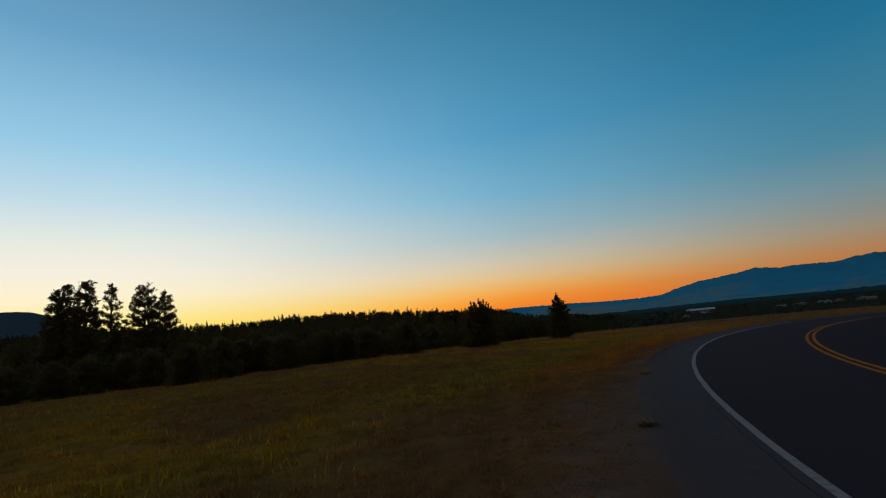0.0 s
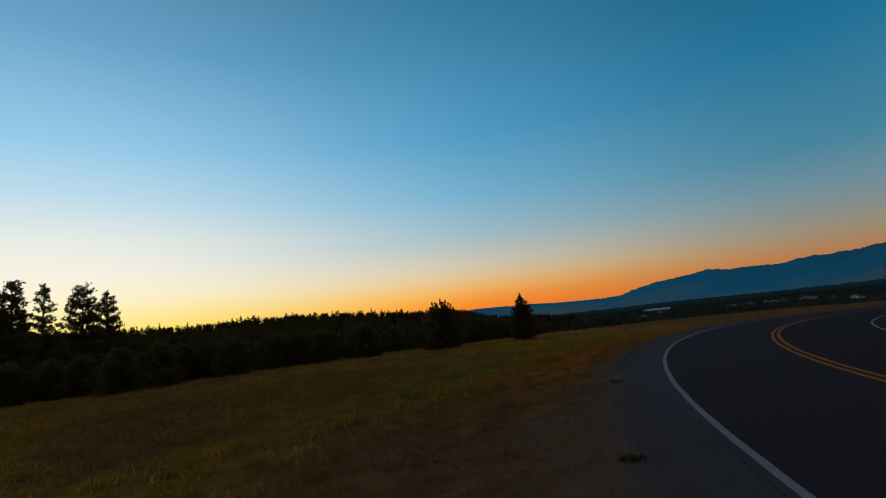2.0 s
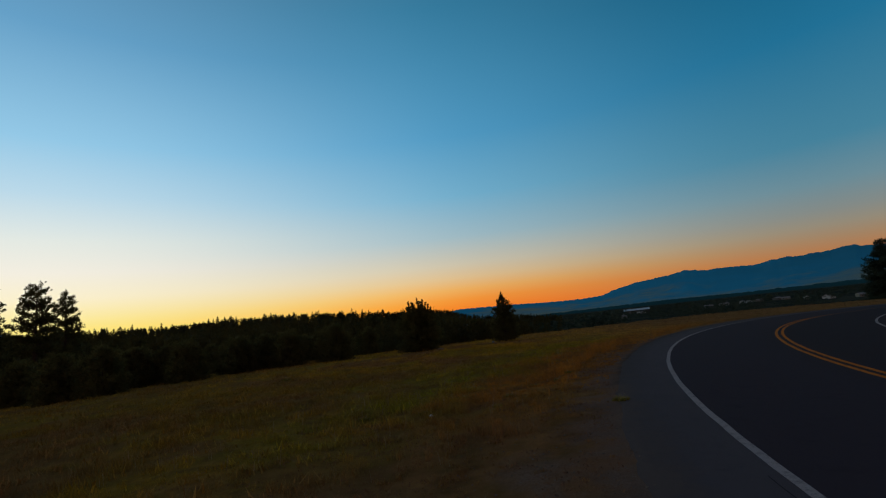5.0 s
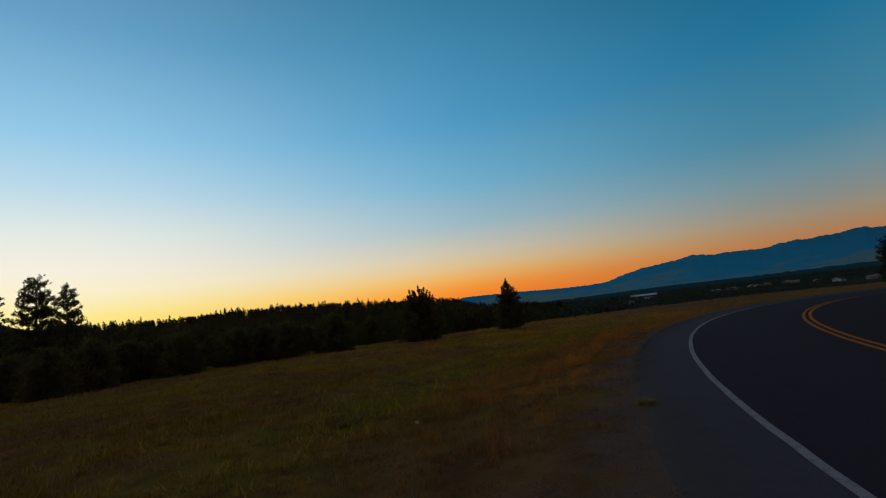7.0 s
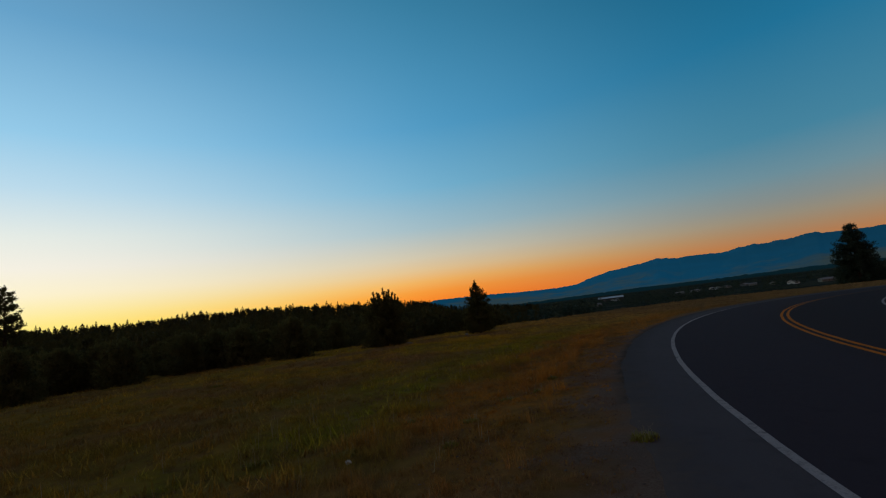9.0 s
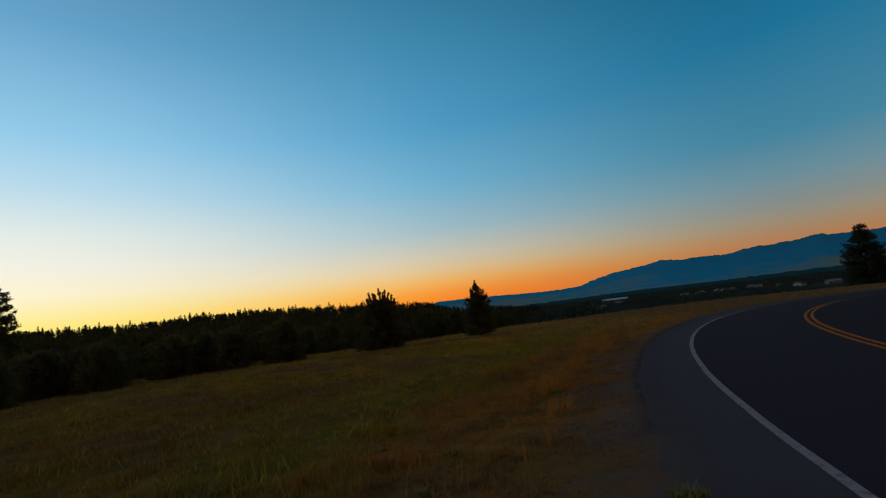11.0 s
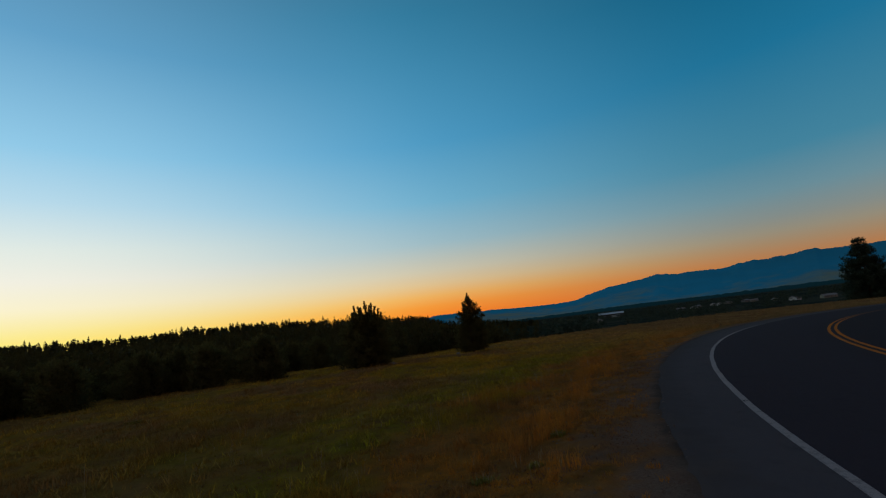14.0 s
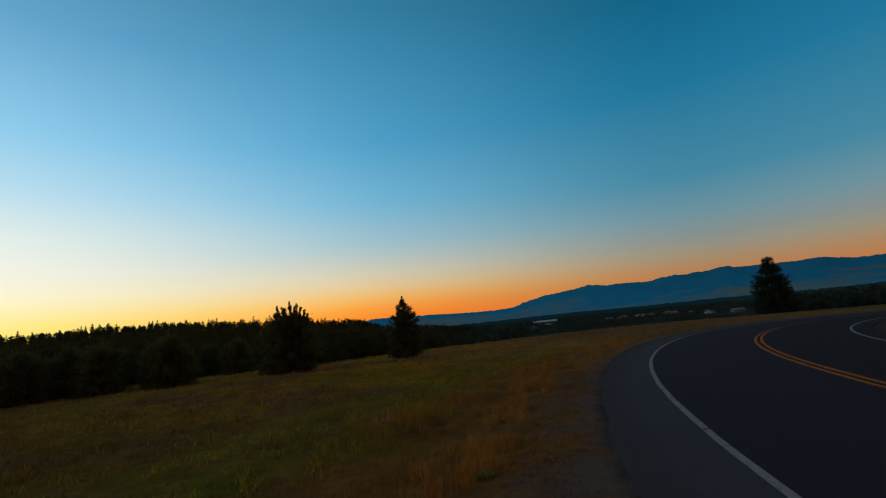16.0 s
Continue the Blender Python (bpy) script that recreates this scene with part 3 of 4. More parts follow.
def build_gravel():
    rand = random.Random(21)
    verts, faces = [], []
    while len(verts) < 2600 * 6:
        s = 0.02 + 2.4 * rand.random() ** 1.4
        x, y = polar(radians(rand.uniform(12, 40)), R_PAVE + s)
        z, r = ground_z(x, y), 0.008 + 0.018 * rand.random() ** 3
        i = len(verts)
        for dx, dy, dz in ((1, 0, .3), (-.5, .8, .3), (-.5, -.8, .3), (.2, .1, .9), (-.7, 0, .5), (.3, -.6, .6)):
            verts.append((x + r * dx * rand.uniform(.7, 1.2), y + r * dy * rand.uniform(.7, 1.2), z + r * dz * rand.uniform(.6, 1.1) - 0.003))
        faces += [(i, i + 1, i + 3), (i + 1, i + 4, i + 3), (i + 4, i + 2, i + 5), (i + 2, i, i + 5), (i + 5, i, i + 3), (i + 4, i + 5, i + 3)]
    tagged(new("gravel", mesh_of("gravel", verts, faces, M_GRAVEL)), "loose brown-grey gravel on the verge", "gravel", kind="stuff")


k = Nodes("gravel_stones", 0.9, 0.15)
k.colour(k.mix(k.island(), (0.080, 0.050, 0.038), (0.155, 0.108, 0.082)))
M_GRAVEL = k.m
build_gravel()

k = Nodes("plant_litter", 0.95, 0.05)
k.colour(k.mix(k.island(), (0.100, 0.050, 0.029), (0.215, 0.100, 0.050)))
M_LITTER = k.m


def build_litter():
    """Broken dry stems and leaves lying over the verge, thicker in drifts."""
    rand = random.Random(33)
    verts, faces = [], []
    while len(faces) < 26000:
        s = 0.25 + 6.0 * rand.random() ** 1.6
        x, y = polar(radians(rand.uniform(13, 38)), R_PAVE + s)
        if rand.random() > smooth(-0.35, 0.45, noise.noise((x * 0.9, y * 0.9, 12.0)) + 0.7 * noise.noise((x * 2.6, y * 2.6, 15.0))) * smooth(0.1, 0.9, s):
            continue
        a, tilt = rand.uniform(0, 6.3), rand.uniform(0.05, 0.9)
        ln, wd = rand.uniform(0.015, 0.045), rand.uniform(0.003, 0.009)
        d = Vector((math.cos(a) * math.cos(tilt), math.sin(a) * math.cos(tilt), math.sin(tilt)))
        w = Vector((-math.sin(a), math.cos(a), rand.uniform(-0.5, 0.5))).normalized() * wd
        o = Vector((x, y, ground_z(x, y) + rand.uniform(0.0, 0.012)))
        n = len(verts)
        verts.extend((o - w * 0.5, o + w * 0.5, o + d * ln * 0.6 + w, o + d * ln, o + d * ln * 0.5 - w))
        faces.append((n, n + 1, n + 2, n + 3, n + 4))
    tagged(new("plant_litter", mesh_of("plant_litter", verts, faces, M_LITTER)), "brown broken stems and dead leaves on the verge", "plant litter", kind="stuff")


build_litter()
M_PALE = plain_material("chalky_stone", (0.70, 0.66, 0.60), (0.52, 0.48, 0.44), 25.0)
pale = tagged(new("stone", stone_mesh("stone", 3.0, 0.042, 0.036, 0.030, M_PALE)), "small pale stone lying in the meadow grass", "stone")
pale.matrix_basis = pose(1.38, 13.81, ground_z(1.38, 13.81) + 0.02, 0, 0, 30)


def weed(name, x, y, size, seed, label, leaf):
    rand = random.Random(seed)
    thing = empty(name, x, y, ground_z(x, y))
    v, f = blades([(0, 0, 0, 1.0)] * 6, 34, 0.075 * size, 0.006, 0.19 * size, rand, 1.8)
    part("leaves", mesh_of("leaves", v, f, leaf), thing)
    v, f = blades([(0, 0, 0, 1.0)] * 3, 5, 0.16 * size, 0.003, 0.16 * size, rand, 0.9)
    part("stalks", mesh_of("stalks", v, f, M_STRAW), thing, "dry straw-coloured stalks")
    tagged(thing, label, "weed", "weeds along the road verge")


weed("weed_clump", 2.52, 6.84, 0.8, 1, "low dark weed clump at the pavement edge", M_WEED)
weed("weed_clump", 4.66, 12.30, 0.85, 2, "olive weed clump at the pavement edge", M_OLIVE)


# low green plants among the dry grass of the verge
for i, (px, py, size) in enumerate(((4.20, 16.30, 0.9), (4.83, 16.29, 0.6), (3.17, 14.67, 0.8), (2.27, 15.57, 0.7), (5.57, 17.48, 0.7), (2.69, 13.49, 0.6), (-4.71, 27.54, 1.6), (1.30, 14.27, 1.0), (-0.01, 14.65, 0.9))):
    weed("green_weed", px, py, size, 40 + i, "low dark green weed among the dry grass", M_OLIVE)


def tube(verts, faces, a, b, ra, rb, sides=6):
    d = (b - a).normalized()
    u = d.orthogonal().normalized()
    w = d.cross(u)
    i = len(verts)
    for c, r in ((a, ra), (b, rb)):
        for k in range(sides):
            t = 2 * math.pi * k / sides
            verts.append(c + (u * math.cos(t) + w * math.sin(t)) * r)
    for k in range(sides):
        j = (k + 1) % sides
        faces.append((i + k, i + j, i + sides + j, i + sides + k))


def needles(verts, faces, c, size, n, rand, up=0.35, thick=0.085):
    """A tuft of needle sprays round a twig's end."""
    for _ in range(n):
        d = Vector((rand.gauss(0, 1), rand.gauss(0, 1), rand.gauss(up, 0.9)))
        if d.length < 1e-3:
            continue
        d.normalize()
        w = d.orthogonal().normalized()
        w = (w * math.cos(rand.uniform(0, 6.3)) + d.cross(w) * math.sin(rand.uniform(0, 6.3)))
        ln = size * rand.uniform(0.55, 1.1)
        o = c + Vector((rand.gauss(0, 1), rand.gauss(0, 1), rand.gauss(0, 1))) * size * 0.28
        wd = size * thick * rand.uniform(0.7, 1.4)
        i = len(verts)
        verts.extend((o - w * wd * 0.5, o + d * ln * 0.55 + w * wd, o + d * ln, o + d * ln * 0.5 - w * wd))
        faces.append((i, i + 1, i + 2, i + 3))


def pine_meshes(height, radius, seed, shape, whorls, per, tuft, n, bare=0.0, gaps=0.0, leader=1.0, thick=0.085, shoots=0, lift=1.0, spacing=0.75, spike=0.0, stagger=0.6, rag=1.0, cap=0.985):
    """Trunk, limbs and crown of a pine; shape gives the crown's half width by height, bare the clear stem."""
    rand = random.Random(seed)
    tv, tf, cv, cf = [], [], [], []
    r0 = 0.022 * height + 0.03
    p = Vector((0, 0, -0.25))
    steps = 9
    sway = [Vector((0, 0, 0))]
    for i in range(1, steps + 1):
        u = i / steps
        q = Vector((0.012 * height * noise.noise((u * 2, seed, 1)), 0.012 * height * noise.noise((u * 2, seed, 5)), height * 0.97 * u))
        tube(tv, tf, p, q, r0 * (1 - (i - 1) / steps) + 0.012, r0 * (1 - u) + 0.010, 8)
        p = q
        sway.append(q)
    for w in range(whorls):
        u = bare + (1 - bare) * (w + rand.uniform(-0.35, 0.35)) / whorls
        u = min(0.985, max(bare, u))
        if u > cap:
            continue
        base = Vector((0, 0, height * 0.97 * u)) + Vector((sway[min(steps, int(u * steps))].x, sway[min(steps, int(u * steps))].y, 0))
        reach = float(np.interp(u, [s[0] for s in shape], [s[1] for s in shape])) * radius
        a0 = rand.uniform(0, 6.3)
        for b in range(per):
            if rand.random() < gaps:
                continue
            a = a0 + 2 * math.pi * b / per + rand.uniform(-0.4, 0.4)
            base.z = height * 0.97 * min(0.985, max(bare, u + stagger * rand.uniform(-0.5, 0.5) * (1 - bare) / whorls))
            ln = reach * rand.uniform(0.885 - 0.235 * rag, 1.06 + 0.06 * rag)
            rise = lift * (0.10 + 0.75 * u ** 2) * ln * rand.uniform(0.6, 1.3)
            tip = base + Vector((math.cos(a) * ln, math.sin(a) * ln, rise))
            mid = base.lerp(tip, 0.55) - Vector((0, 0, 0.06 * ln))
            rb = 0.010 * height * (1 - u) * 0.5 + 0.010
            tube(tv, tf, base, mid, rb, rb * 0.6, 4)
            tube(tv, tf, mid, tip, rb * 0.6, rb * 0.2, 4)
            k = max(1, int(ln / (tuft * spacing)))
            for j in range(k):
                t = 1.0 - 0.75 * j / max(1, k) if k > 1 else 1.0
                c = (base.lerp(mid, t / 0.55) if t < 0.55 else mid.lerp(tip, (t - 0.55) / 0.45)) + Vector((rand.gauss(0, 1), rand.gauss(0, 1), rand.gauss(0.2, 0.6))) * tuft * 0.3
                needles(cv, cf, c, tuft * rand.uniform(0.8, 1.2), n, rand, 0.35 + 0.6 * u, thick)
    for j in range(shoots):
        a = 2 * math.pi * (j + rand.uniform(-0.2, 0.2)) / shoots
        o = radius * 0.70 * math.sqrt((j + 2.6) / (shoots + 2))
        a = 2.4 * j + rand.uniform(-0.2, 0.2)
        high = height * (0.99 - 0.19 * (o / (0.70 * radius)) ** 1.9 + rand.uniform(-0.045, 0.015))
        tip = Vector((math.cos(a) * o, math.sin(a) * o, high))
        base = Vector((math.cos(a) * o * 0.72, math.sin(a) * o * 0.72, high - height * 0.28))
        tube(tv, tf, base, tip, 0.02, 0.008, 4)
        for q in range(10):
            needles(cv, cf, base.lerp(tip, 0.1 * q), tuft * (0.66 - 0.022 * q), n, rand, 2.2, thick * 2.6)
    top = Vector((sway[-1].x, sway[-1].y, height * 0.97))
    for j in range(int(3 * leader) + 1):
        needles(cv, cf, top - Vector((0, 0, j * tuft * 0.55)), tuft * (0.36 + 0.05 * j), n, rand, 2.6, thick * 2.5)
    if spike:
        tube(tv, tf, top, top + Vector((0, 0, spike)), 0.012, 0.005, 5)
        for j in range(6):
            needles(cv, cf, top + Vector((0, 0, spike * (j / 6 - 0.1))), tuft * 0.5, n, rand, 3.0, thick * 1.6)
    return (tv, tf), (cv, cf)


def pine(name, x, y, z, label, needle=None, rz=0.0, group="", **kw):
    thing = empty(name, x, y, z, rz)
    t, c = pine_meshes(**kw)
    part("trunk", mesh_of("trunk", *t, M_BARK, True), thing)
    part("crown", mesh_of("crown", *c, needle or M_NEEDLE), thing)
    return tagged(thing, label, "pine tree", group)


CONE = [(0.0, 0.68), (0.12, 0.84), (0.30, 0.80), (0.50, 0.62), (0.68, 0.42), (0.78, 0.27), (0.86, 0.15), (0.91, 0.03), (1.0, 0.005)]
DOME = [(0.0, 0.86), (0.15, 1.0), (0.42, 0.94), (0.57, 0.78), (0.66, 0.58), (0.72, 0.30), (0.77, 0.03), (1.0, 0.01)]
BUSHY = [(0.0, 0.80), (0.15, 1.0), (0.45, 0.88), (0.68, 0.62), (0.84, 0.34), (0.94, 0.16), (1.0, 0.06)]
FLAT = [(0.0, 1.0), (0.2, 1.02), (0.4, 0.92), (0.6, 0.68), (0.75, 0.45), (0.83, 0.33), (0.88, 0.20), (0.93, 0.21), (0.97, 0.15), (1.0, 0.04)]
OLD = [(0.0, 0.9), (0.30, 1.0), (0.50, 0.94), (0.64, 0.80), (0.76, 0.64), (0.86, 0.46), (0.93, 0.30), (1.0, 0.09)]
ROUND = [(0.0, 0.95), (0.25, 1.0), (0.45, 0.92), (0.62, 0.70), (0.76, 0.50), (0.87, 0.32), (0.95, 0.16), (1.0, 0.04)]

pine("pine_tree", 2.4, 43.7, -0.45, "bushy young pine with several leading shoots in the meadow", height=4.5, radius=1.85, seed=4, shape=DOME, whorls=20, per=9, tuft=0.27, n=32, leader=1, thick=0.085, shoots=17, cap=0.80)
pine("pine_tree", 9.9, 45.0, -0.35, "slim young pine with a single pointed leader in the meadow", height=4.02, radius=1.62, seed=9, shape=CONE, whorls=24, per=8, tuft=0.17, n=24, leader=6, thick=0.11, spike=0.26)
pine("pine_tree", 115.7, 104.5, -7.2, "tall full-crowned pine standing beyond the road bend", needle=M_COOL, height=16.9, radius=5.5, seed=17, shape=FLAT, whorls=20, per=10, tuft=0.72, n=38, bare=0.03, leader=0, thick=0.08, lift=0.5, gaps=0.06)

# the group of old pines at the meadow's far side
GROVE = [(-49.7, 58.2, 13.0, 1.6, 41, 0.18, OLD), (-48.0, 57.8, 13.4, 1.7, 42, 0.12, OLD), (-45.2, 57.2, 13.5, 2.0, 43, 0.05, OLD), (-48.4, 66.0, 14.6, 2.0, 44, 0.36, ROUND), (-48.0, 72.6, 15.1, 2.9, 45, 0.08, OLD), (-52.5, 85.1, 16.1, 3.0, 46, 0.08, ROUND)]
for x, y, h, r, seed, gap, form in GROVE:
    pine("pine_tree", x, y, ground_z(x, y) - 0.1, "tall old pine with tufted open branches at the meadow's edge" if gap < 0.3 else "thin sparse pine among the tall old pines", group="old pines at the meadow's edge",
         height=h, radius=r, seed=seed, shape=form, whorls=23, per=8, tuft=0.42, n=22, bare=0.08, gaps=gap, thick=0.17, leader=0.9, lift=1.0, spacing=1.0, stagger=1.4, rag=0.8)

# ---- woods ----


def shrub_meshes(seed, n=48):
    rand = random.Random(seed)
    v, f = [], []
    for _ in range(n):
        a, u = rand.uniform(0, 6.3), rand.random()
        r = 0.5 * math.sqrt(max(0.0, 1 - (1.6 * u - 0.6) ** 2)) * rand.uniform(0.5, 1.05)
        needles(v, f, Vector((r * math.cos(a), r * math.sin(a), 0.06 + 0.84 * u)), 0.165, 5, rand, 0.4, 0.34)
    return v, f


def joined(name, protos, places, material, label, category):
    """Many plants of a few kinds as one mesh; places: x, y, z, width, height, turn, kind."""
    arrays = [(np.array([tuple(c) for c in v]), np.array(f)) for v, f in protos]
    vs, fs, base = [], [], 0
    for x, y, z, w, h, a, kind in places:
        v, f = arrays[kind]
        c, s = math.cos(a), math.sin(a)
        vs.append(np.c_[(v[:, 0] * c - v[:, 1] * s) * w + x, (v[:, 0] * s + v[:, 1] * c) * w + y, v[:, 2] * h + z])
        fs.append(f + base)
        base += len(v)
    v, f = np.vstack(vs), np.vstack(fs)
    me = bpy.data.meshes.new(name)
    me.from_pydata(v.tolist(), [], f.tolist())
    me.materials.append(material)
    tagged(new(name, me), label, category, kind="stuff")


SPIRE = [(0.0, 0.7), (0.2, 1.0), (0.5, 0.75), (0.8, 0.32), (0.95, 0.04), (1.0, 0.01)]
POINT = [(0.0, 0.7), (0.4, 1.0), (0.65, 0.80), (0.82, 0.48), (0.94, 0.16), (1.0, 0.02)]
FIRS, FINE_FIRS = [], []
for seed, shape, gap in ((51, SPIRE, 0.1), (52, SPIRE, 0.25), (53, POINT, 0.2), (54, POINT, 0.35), (55, SPIRE, 0.15)):
    t, c = pine_meshes(height=1.0, radius=0.20, seed=seed, shape=shape, whorls=10, per=4, tuft=0.066, n=3, bare=0.15, gaps=gap, thick=0.30, leader=2, lift=0.6)
    FIRS.append(c)


def spire_mesh(seed, width, tiers=15, point=1.0):
    """The top of a far conifer: tiers of short drooping sprays that narrow to a leading shoot."""
    rand = random.Random(seed)
    v, f = [], []

    def spray(a, z0, z1, reach, half):
        c, s = math.cos(a), math.sin(a)
        i = len(v)
        v.extend((Vector((-s * half * 0.5, c * half * 0.5, z0)), Vector((c * reach * 0.6 - s * half, s * reach * 0.6 + c * half, z1 + 0.3 * (z0 - z1))), Vector((c * reach, s * reach, z1)), Vector((c * reach * 0.6 + s * half, s * reach * 0.6 - c * half, z1 + 0.25 * (z0 - z1)))))
        f.append((i, i + 1, i + 2, i + 3))

    for t in range(tiers):
        u = t / tiers
        z = 0.62 + 0.36 * u
        r = width * (1.02 - u) ** point * rand.uniform(0.70, 1.2)
        for b in range(7):
            if rand.random() < 0.12:
                continue
            spray(6.283 * b / 7 + rand.uniform(-0.5, 0.5), z + 0.012, z - rand.uniform(-0.006, 0.014), r * rand.uniform(0.6, 1.15), 0.012 + 0.30 * r)
    for b in range(4):
        spray(1.57 * b + rand.uniform(-0.4, 0.4), 0.955, 0.99, 0.006, 0.009)
        spray(1.57 * b, 0.30, 0.66, width * 0.8, width * 0.9)
    return v, f


for seed, width, point in ((71, 0.150, 0.75), (72, 0.125, 0.65), (73, 0.170, 0.60), (74, 0.190, 0.45), (75, 0.135, 0.85)):
    FINE_FIRS.append(spire_mesh(seed, width, 15, point))
SHRUBS = [shrub_meshes(61), shrub_meshes(62), shrub_meshes(63)]
FAR_SHRUBS = [shrub_meshes(64, 18), shrub_meshes(65, 18), shrub_meshes(66, 18)]

# height angle of the wood's top, by bearing
WOOD_TOP = [(-60, 3.2), (-34, 3.15), (-30, 3.02), (-26, 2.85), (-22, 2.97), (-18, 3.1), (-13, 3.0), (-10, 2.75), (-5, 2.42), (0, 1.9), (4, 1.72), (6, 1.4), (7.5, 0.8), (9, 0.45), (10.5, 0.2), (13, 0.1), (15, -0.2), (18, -0.6), (22, -0.9)]


def wood_edge(a):
    """Distance of the wood's edge by bearing."""
    return float(np.interp(a, [-58, -44, -33, -27, -22, -18, -5, 0, 15], [62, 53, 48, 46, 49, 60, 64, 66, 78])) + 3.0 * noise.noise((a * 0.22, 2.2, 0)) + 1.6 * noise.noise((a * 0.8, 5.2, 0))


def build_young_pines():
    """Bushy young pines that stand out from the wood's edge."""
    rand = random.Random(91)
    first = []
    for seed in (92, 93):
        t, c = pine_meshes(height=3.0, radius=1.5, seed=seed, shape=BUSHY, whorls=13, per=8, tuft=0.34, n=18, leader=1, thick=0.10, shoots=5)
        thing = empty("young_pine", 0, 0, 0)
        part("trunk", mesh_of("trunk", *t, M_BARK, True), thing)
        part("crown", mesh_of("crown", *c, M_NEEDLE), thing)
        tagged(thing, "bushy young pine at the wood's edge", "pine tree", "young pines along the wood's edge")
        first.append(thing)
    i = 0
    for x, y in ((-4.6, 44.8), (-5.6, 46.8), (-8.6, 45.6), (-9.8, 47.6), (-11.4, 48.4), (-12.7, 45.8), (-14.2, 48.0), (-14.8, 40.8), (-17.5, 43.6), (-20.0, 43.4), (-22.2, 45.0)):
        m = pose(x, y, ground_z(x, y) - 0.1, 0, 0, rand.uniform(0, 360))
        if i < 2:
            first[i].matrix_basis = m
        else:
            copy_thing(first[i % 2], m)
        i += 1
    a = -46.0
    while a < -2:
        d = wood_edge(a) + (rand.uniform(-7.0, -2.0) if rand.random() < 0.33 else rand.uniform(-0.5, 1.5))
        x, y = d * math.sin(radians(a)), d * math.cos(radians(a))
        m = pose(x, y, ground_z(x, y) - 0.1, 0, 0, rand.uniform(0, 360))
        copy_thing(first[i % 2], m)
        i += 1
        a += rand.uniform(1.6, 3.4)


def build_woods():
    rand = random.Random(71)
    places = []
    az0, el0 = [p[0] for p in WOOD_TOP], [p[1] for p in WOOD_TOP]
    while len(places) < 2300:
        fine = len(places) >= 800
        a = rand.uniform(-58, 19)
        d = rand.uniform(300, 430) if fine else 118 + 150 * rand.random() ** 1.2
        x, y = 2 + d * math.sin(radians(a)), 6 + d * math.cos(radians(a))
        z = land(x, y)
        top = 1.8 + d * math.tan(radians(float(np.interp(a, az0, el0)))) * (1.0 if d > 150 else 0.9)
        u = rand.random()
        swell = 1.0 + 0.025 * noise.noise((a * 1.1, 7.7, 0)) + 0.02 * noise.noise((a * 3.1, 1.7, 0))
        h = (top - z) * swell * ((rand.uniform(0.93, 0.98) if u < 0.90 else rand.uniform(0.98, 1.03) if u < 0.98 else rand.uniform(1.02, 1.06)) if fine else rand.uniform(0.82, 0.94))
        if h < 2.5:
            continue
        places.append((x, y, z - 0.2, h * (rand.uniform(0.7, 1.1) if fine else rand.uniform(0.6, 0.95)), h, rand.uniform(0, 6.3), rand.randrange(5) + (5 if fine else 0)))
    joined("pine_wood", FIRS + FINE_FIRS, places, M_FOREST, "dark dense pine wood behind the meadow", "woods")
    places = []
    while len(places) < 1100:
        a = rand.uniform(-58, 15)
        d = 47 + 76 * rand.random()
        if d < wood_edge(a) + 1.5:
            continue
        x, y = d * math.sin(radians(a)), d * math.cos(radians(a))
        z = land(x, y)
        lim = 1.8 + d * math.tan(radians(float(np.interp(a, az0, el0)) - 0.6)) - z
        h = min(lim, (2.0 + 0.075 * (d - 48)) * rand.uniform(0.55, 1.25))
        if h < 0.8:
            continue
        places.append((x, y, z - 0.15, max(1.8, h * 0.8) * rand.uniform(0.7, 1.15), h, rand.uniform(0, 6.3), rand.randrange(6)))
    joined("undergrowth", SHRUBS + FIRS[:3], places, M_FOREST, "dark shrubs and young pines along the wood's edge", "shrubs")


HOUSES = [(663, 826, 15, 8, 12, 0), (581, 600, 16, 8, 40, 2), (538, 506, 15, 8, -15, 0), (387, 953, 15, 9, 10, 1), (335, 696, 11, 7, 30, 0), (536, 786, 13, 8, -20, 1), (606, 835, 16, 9, 30, 0), (629, 807, 13, 8, 65, 2), (690, 812, 17, 9, 20, 1), (668, 768, 12, 7, -30, 0), (360, 900, 12, 8, 70, 2), (402, 938, 12, 8, 35, 0), (552, 566, 13, 8, 20, 2), (598, 648, 14, 8, 55, 0), (574, 800, 14, 8, 0, 2), (640, 838, 12, 8, 40, 2), (488, 930, 14, 9, 20, 2)]
SHED = (509, 989, 52, 22, -28)


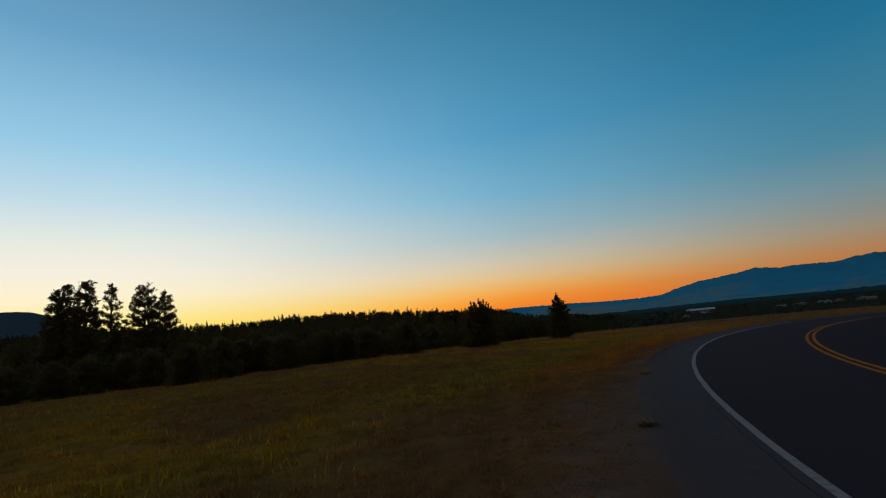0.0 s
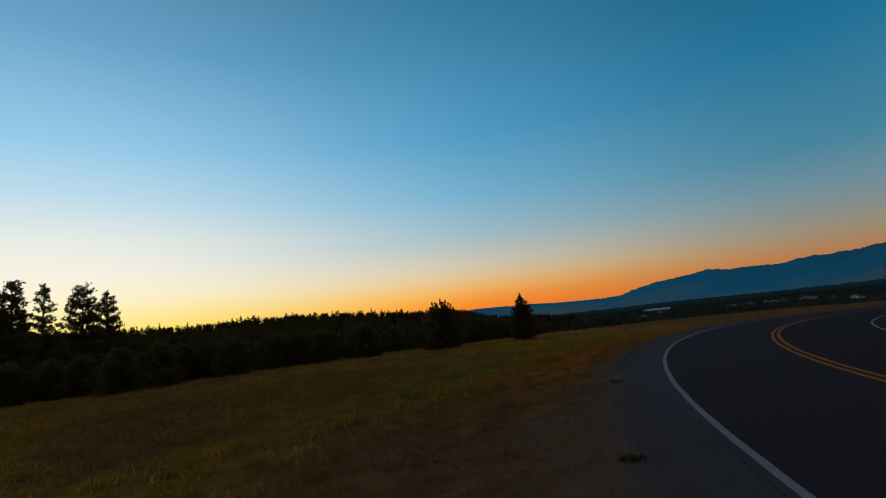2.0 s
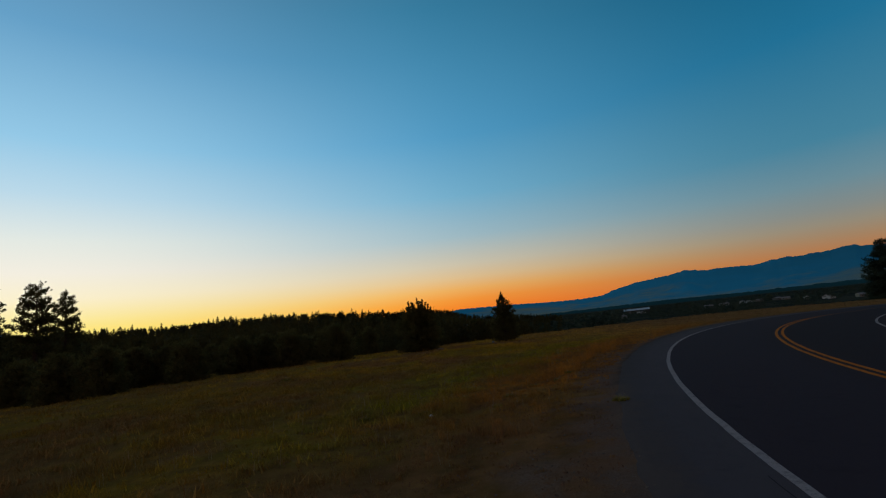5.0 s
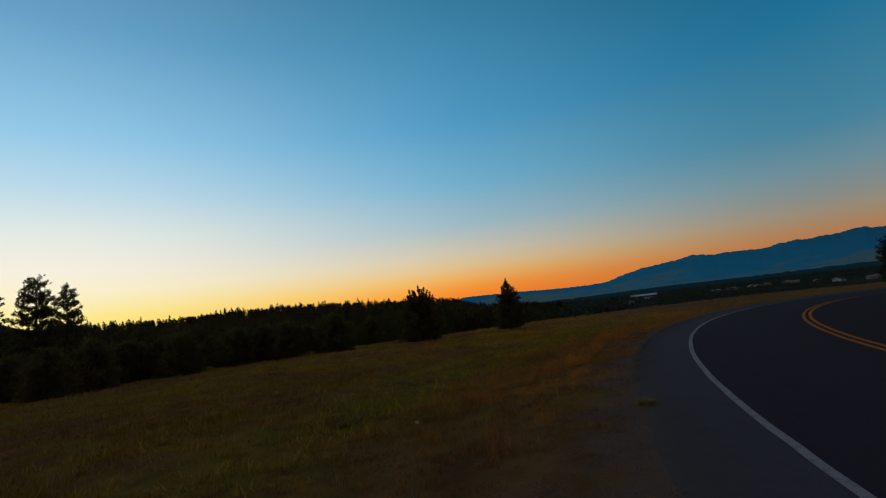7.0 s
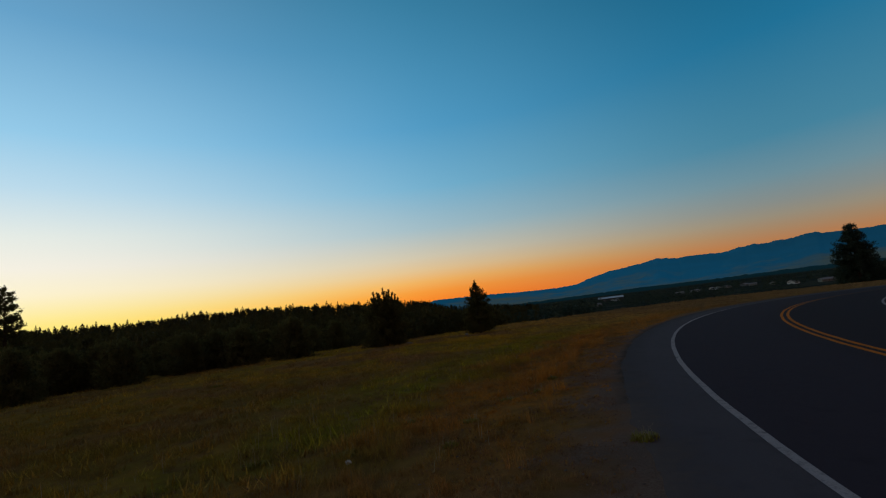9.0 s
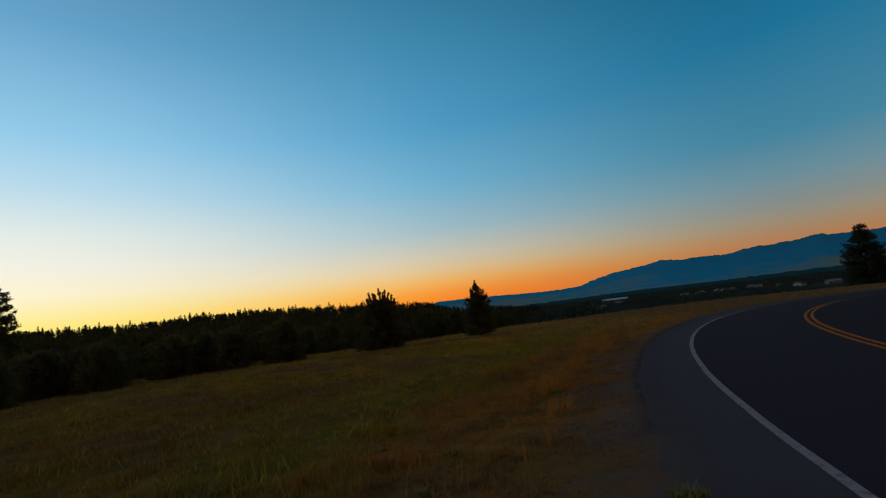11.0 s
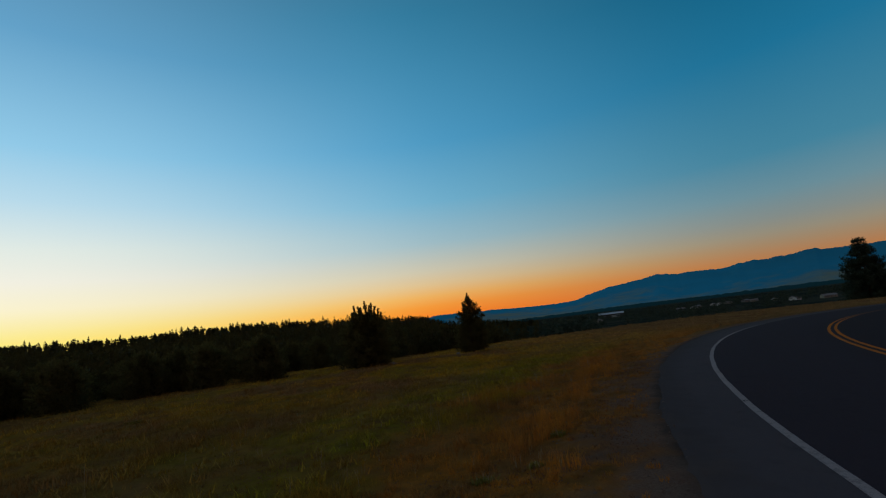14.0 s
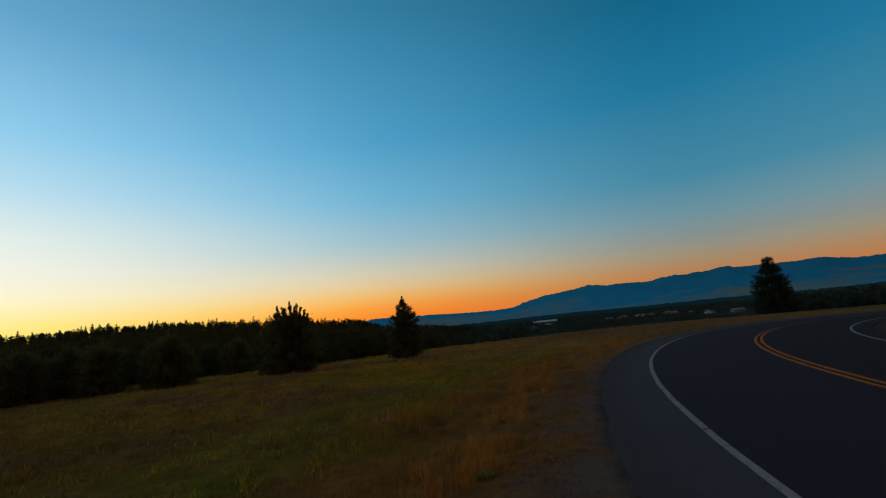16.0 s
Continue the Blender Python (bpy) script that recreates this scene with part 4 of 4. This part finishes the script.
def build_valley():
    rand = random.Random(81)
    keep = [(math.degrees(math.atan2(h[0] - 3, h[1] - 10)), math.hypot(h[0], h[1])) for h in HOUSES + [SHED]]
    places = []

    def grow(n, a0, a1, d0, d1, h0, h1, cap=0.8, clear=True):
        made = 0
        while made < n:
            a = rand.uniform(a0, a1)
            d = d0 + (d1 - d0) * rand.random()
            if clear and any(abs(a - ka) < (1.0 if kd > 1100 else 0.38) and kd - 120 < d < kd + 25 for ka, kd in keep):
                continue
            x, y = 3 + d * math.sin(radians(a)), 10 + d * math.cos(radians(a))
            if clear and noise.noise((x * 0.006, y * 0.006, 4.4)) < -0.12:
                continue
            h = min(rand.uniform(h0, h1), 1.8 - d * math.tan(radians(cap)) - land(x, y) + 0.3)
            if h < 2.5:
                continue
            places.append((x, y, land(x, y) - 0.3, h * rand.uniform(0.8, 1.5), h, rand.uniform(0, 6.3), rand.randrange(3)))
            made += 1

    grow(520, 8, 24, 130, 900, 5, 11, 1.0)
    grow(750, 12, 68, 420, 1500, 5, 11)
    grow(500, 8, 68, 1300, 1900, 8, 13, 0.9, False)
    grow(300, 51.0, 70, 190, 620, 7, 13, 0.62)
    joined("valley_trees", FAR_SHRUBS, places, M_VALLEY, "dark broadleaf trees scattered across the valley floor", "trees")


build_woods()
build_young_pines()
build_valley()

# ---- valley buildings ----
M_WALL_A = plain_material("cream_siding", (0.22, 0.205, 0.16), (0.16, 0.15, 0.12), 0.6)
M_WALL_B = plain_material("grey_siding", (0.14, 0.14, 0.135), (0.10, 0.10, 0.098), 0.6)
M_WALL_D = plain_material("dark_cladding", (0.06, 0.06, 0.06), (0.045, 0.045, 0.045), 0.6)
M_WALL_C = plain_material("white_siding", (0.50, 0.49, 0.46), (0.40, 0.39, 0.37), 0.6)
M_ROOF = plain_material("grey_shingles", (0.16, 0.15, 0.15), (0.24, 0.22, 0.21), 1.5)
M_TIN = plain_material("pale_sheet_metal", (0.46, 0.50, 0.52), (0.36, 0.39, 0.41), 0.3, 0.5)
M_DARKGLASS = plain_material("dark_window_glass", (0.02, 0.022, 0.025), (0.03, 0.03, 0.033), 1.0, 0.15)
M_DOOR = plain_material("brown_door", (0.12, 0.07, 0.04), (0.16, 0.10, 0.06), 2.0)


def box_mesh(name, sx, sy, sz, material, x=0.0, y=0.0, z=0.0, bevel=0.03):
    bm = bmesh.new()
    bmesh.ops.create_cube(bm, size=1.0)
    for v in bm.verts:
        v.co = Vector((v.co.x * sx + x, v.co.y * sy + y, v.co.z * sz + z + sz / 2))
    bmesh.ops.bevel(bm, geom=bm.edges[:], offset=bevel, segments=1, affect="EDGES")
    return from_bm(name, bm, material)


def gable_walls(w, d, h, rise, material):
    v = [(-w / 2, -d / 2, -1), (w / 2, -d / 2, -1), (w / 2, d / 2, -1), (-w / 2, d / 2, -1), (-w / 2, -d / 2, h), (w / 2, -d / 2, h), (w / 2, d / 2, h), (-w / 2, d / 2, h), (-w / 2, 0, h + rise), (w / 2, 0, h + rise)]
    return mesh_of("wall", v, [(0, 1, 5, 4), (1, 2, 6, 9, 5), (2, 3, 7, 6), (3, 0, 4, 8, 7), (4, 5, 9, 8), (6, 7, 8, 9)], material)


def roof_slab(w, d, h, rise, side, material, over=0.5, thick=0.25):
    k = rise / (d / 2)
    y0, y1 = 0.0, side * (d / 2 + over)
    z0, z1 = h + rise, h - over * k
    x = w / 2 + over
    v = [(-x, y0, z0 + 0.02), (x, y0, z0 + 0.02), (x, y1, z1 + 0.02), (-x, y1, z1 + 0.02), (-x, y0, z0 + thick), (x, y0, z0 + thick), (x, y1, z1 + thick), (-x, y1, z1 + thick)]
    return mesh_of("roof", v, [(0, 1, 2, 3), (4, 5, 6, 7), (0, 1, 5, 4), (1, 2, 6, 5), (2, 3, 7, 6), (3, 0, 4, 7)], material)


def house(x, y, w, d, rz, kind):
    z = land(x, y)
    thing = empty("house", x, y, z, rz)
    wall = (M_WALL_A, M_WALL_B, M_WALL_C)[kind]
    h, rise = 2.9, 1.7
    part("wall", gable_walls(w, d, h, rise, wall), thing)
    for side in (-1, 1):
        part("roof", roof_slab(w, d, h, rise, side, M_ROOF), thing)
    part("door", box_mesh("door", 1.0, 0.12, 2.1, M_DOOR, 0.4, -d / 2 - 0.03, 0.1), thing)
    for wx in (-w * 0.32, w * 0.30):
        window = part("window", box_mesh("window", 1.8, 0.12, 1.3, M_WALL_C, wx, -d / 2 - 0.03, 1.0), thing)
        part("pane", box_mesh("pane", 1.6, 0.04, 1.1, M_DARKGLASS, wx, -d / 2 - 0.10, 1.1, 0.01), window)
    part("chimney", box_mesh("chimney", 0.7, 0.7, 2.0, M_WALL_B, w * 0.2, 0.6, h + rise - 0.7), thing)
    return tagged(thing, ("cream", "grey", "white")[kind] + " house with a grey gable roof among valley trees", "house", "houses in the valley")


for spec in HOUSES:
    house(*spec)
shed = empty("warehouse", SHED[0], SHED[1], land(SHED[0], SHED[1]), SHED[4])
part("wall", gable_walls(SHED[2], SHED[3], 6.5, 3.2, M_WALL_D), shed)
for side in (-1, 1):
    part("roof", roof_slab(SHED[2], SHED[3], 6.5, 3.2, side, M_TIN), shed, "pale sheet-metal roof")
for dx in (-14, 0, 14):
    part("door", box_mesh("door", 4.5, 0.2, 4.5, M_WALL_B, dx, -SHED[3] / 2 - 0.05, 0), shed, "grey roller door")
tagged(shed, "long dark-walled warehouse with a pale metal roof", "warehouse")

# a lit lamp far across the valley
k = Nodes("lamp_glow", 0.5)
k.colour((0.9, 0.85, 0.7))
k.b.inputs["Emission Color"].default_value = (1.0, 0.85, 0.6, 1)
k.b.inputs["Emission Strength"].default_value = 2.2
lx, ly = 2123.0, 1337.0
lamp = empty("street_lamp", lx, ly, land(lx, ly))
v, f = [], []
tube(v, f, Vector((0, 0, -0.5)), Vector((0, 0, 15)), 0.25, 0.15, 8)
part("pole", mesh_of("pole", v, f, M_WALL_B), lamp)
part("lamp_head", stone_mesh("lamp_head", 1.0, 0.9, 0.9, 0.5, k.m), lamp, "glowing lamp head").matrix_basis = pose(0, 0, 14.8)
tagged(lamp, "tall lit street lamp far across the valley", "street lamp")

# rocks by the young pines
for x, y, sx, sz, seed in ((3.9, 43.0, 0.30, 0.12, 4.0), (8.6, 44.3, 0.20, 0.09, 6.0)):
    ob = tagged(new("rock", stone_mesh("rock", seed, sx, sx * 0.7, sz, M_ROCK)), "pale rock at the foot of a young pine", "rock", "rocks by the young pines")
    ob.matrix_basis = pose(x, y, ground_z(x, y) - 0.02, 0, 0, seed * 40)
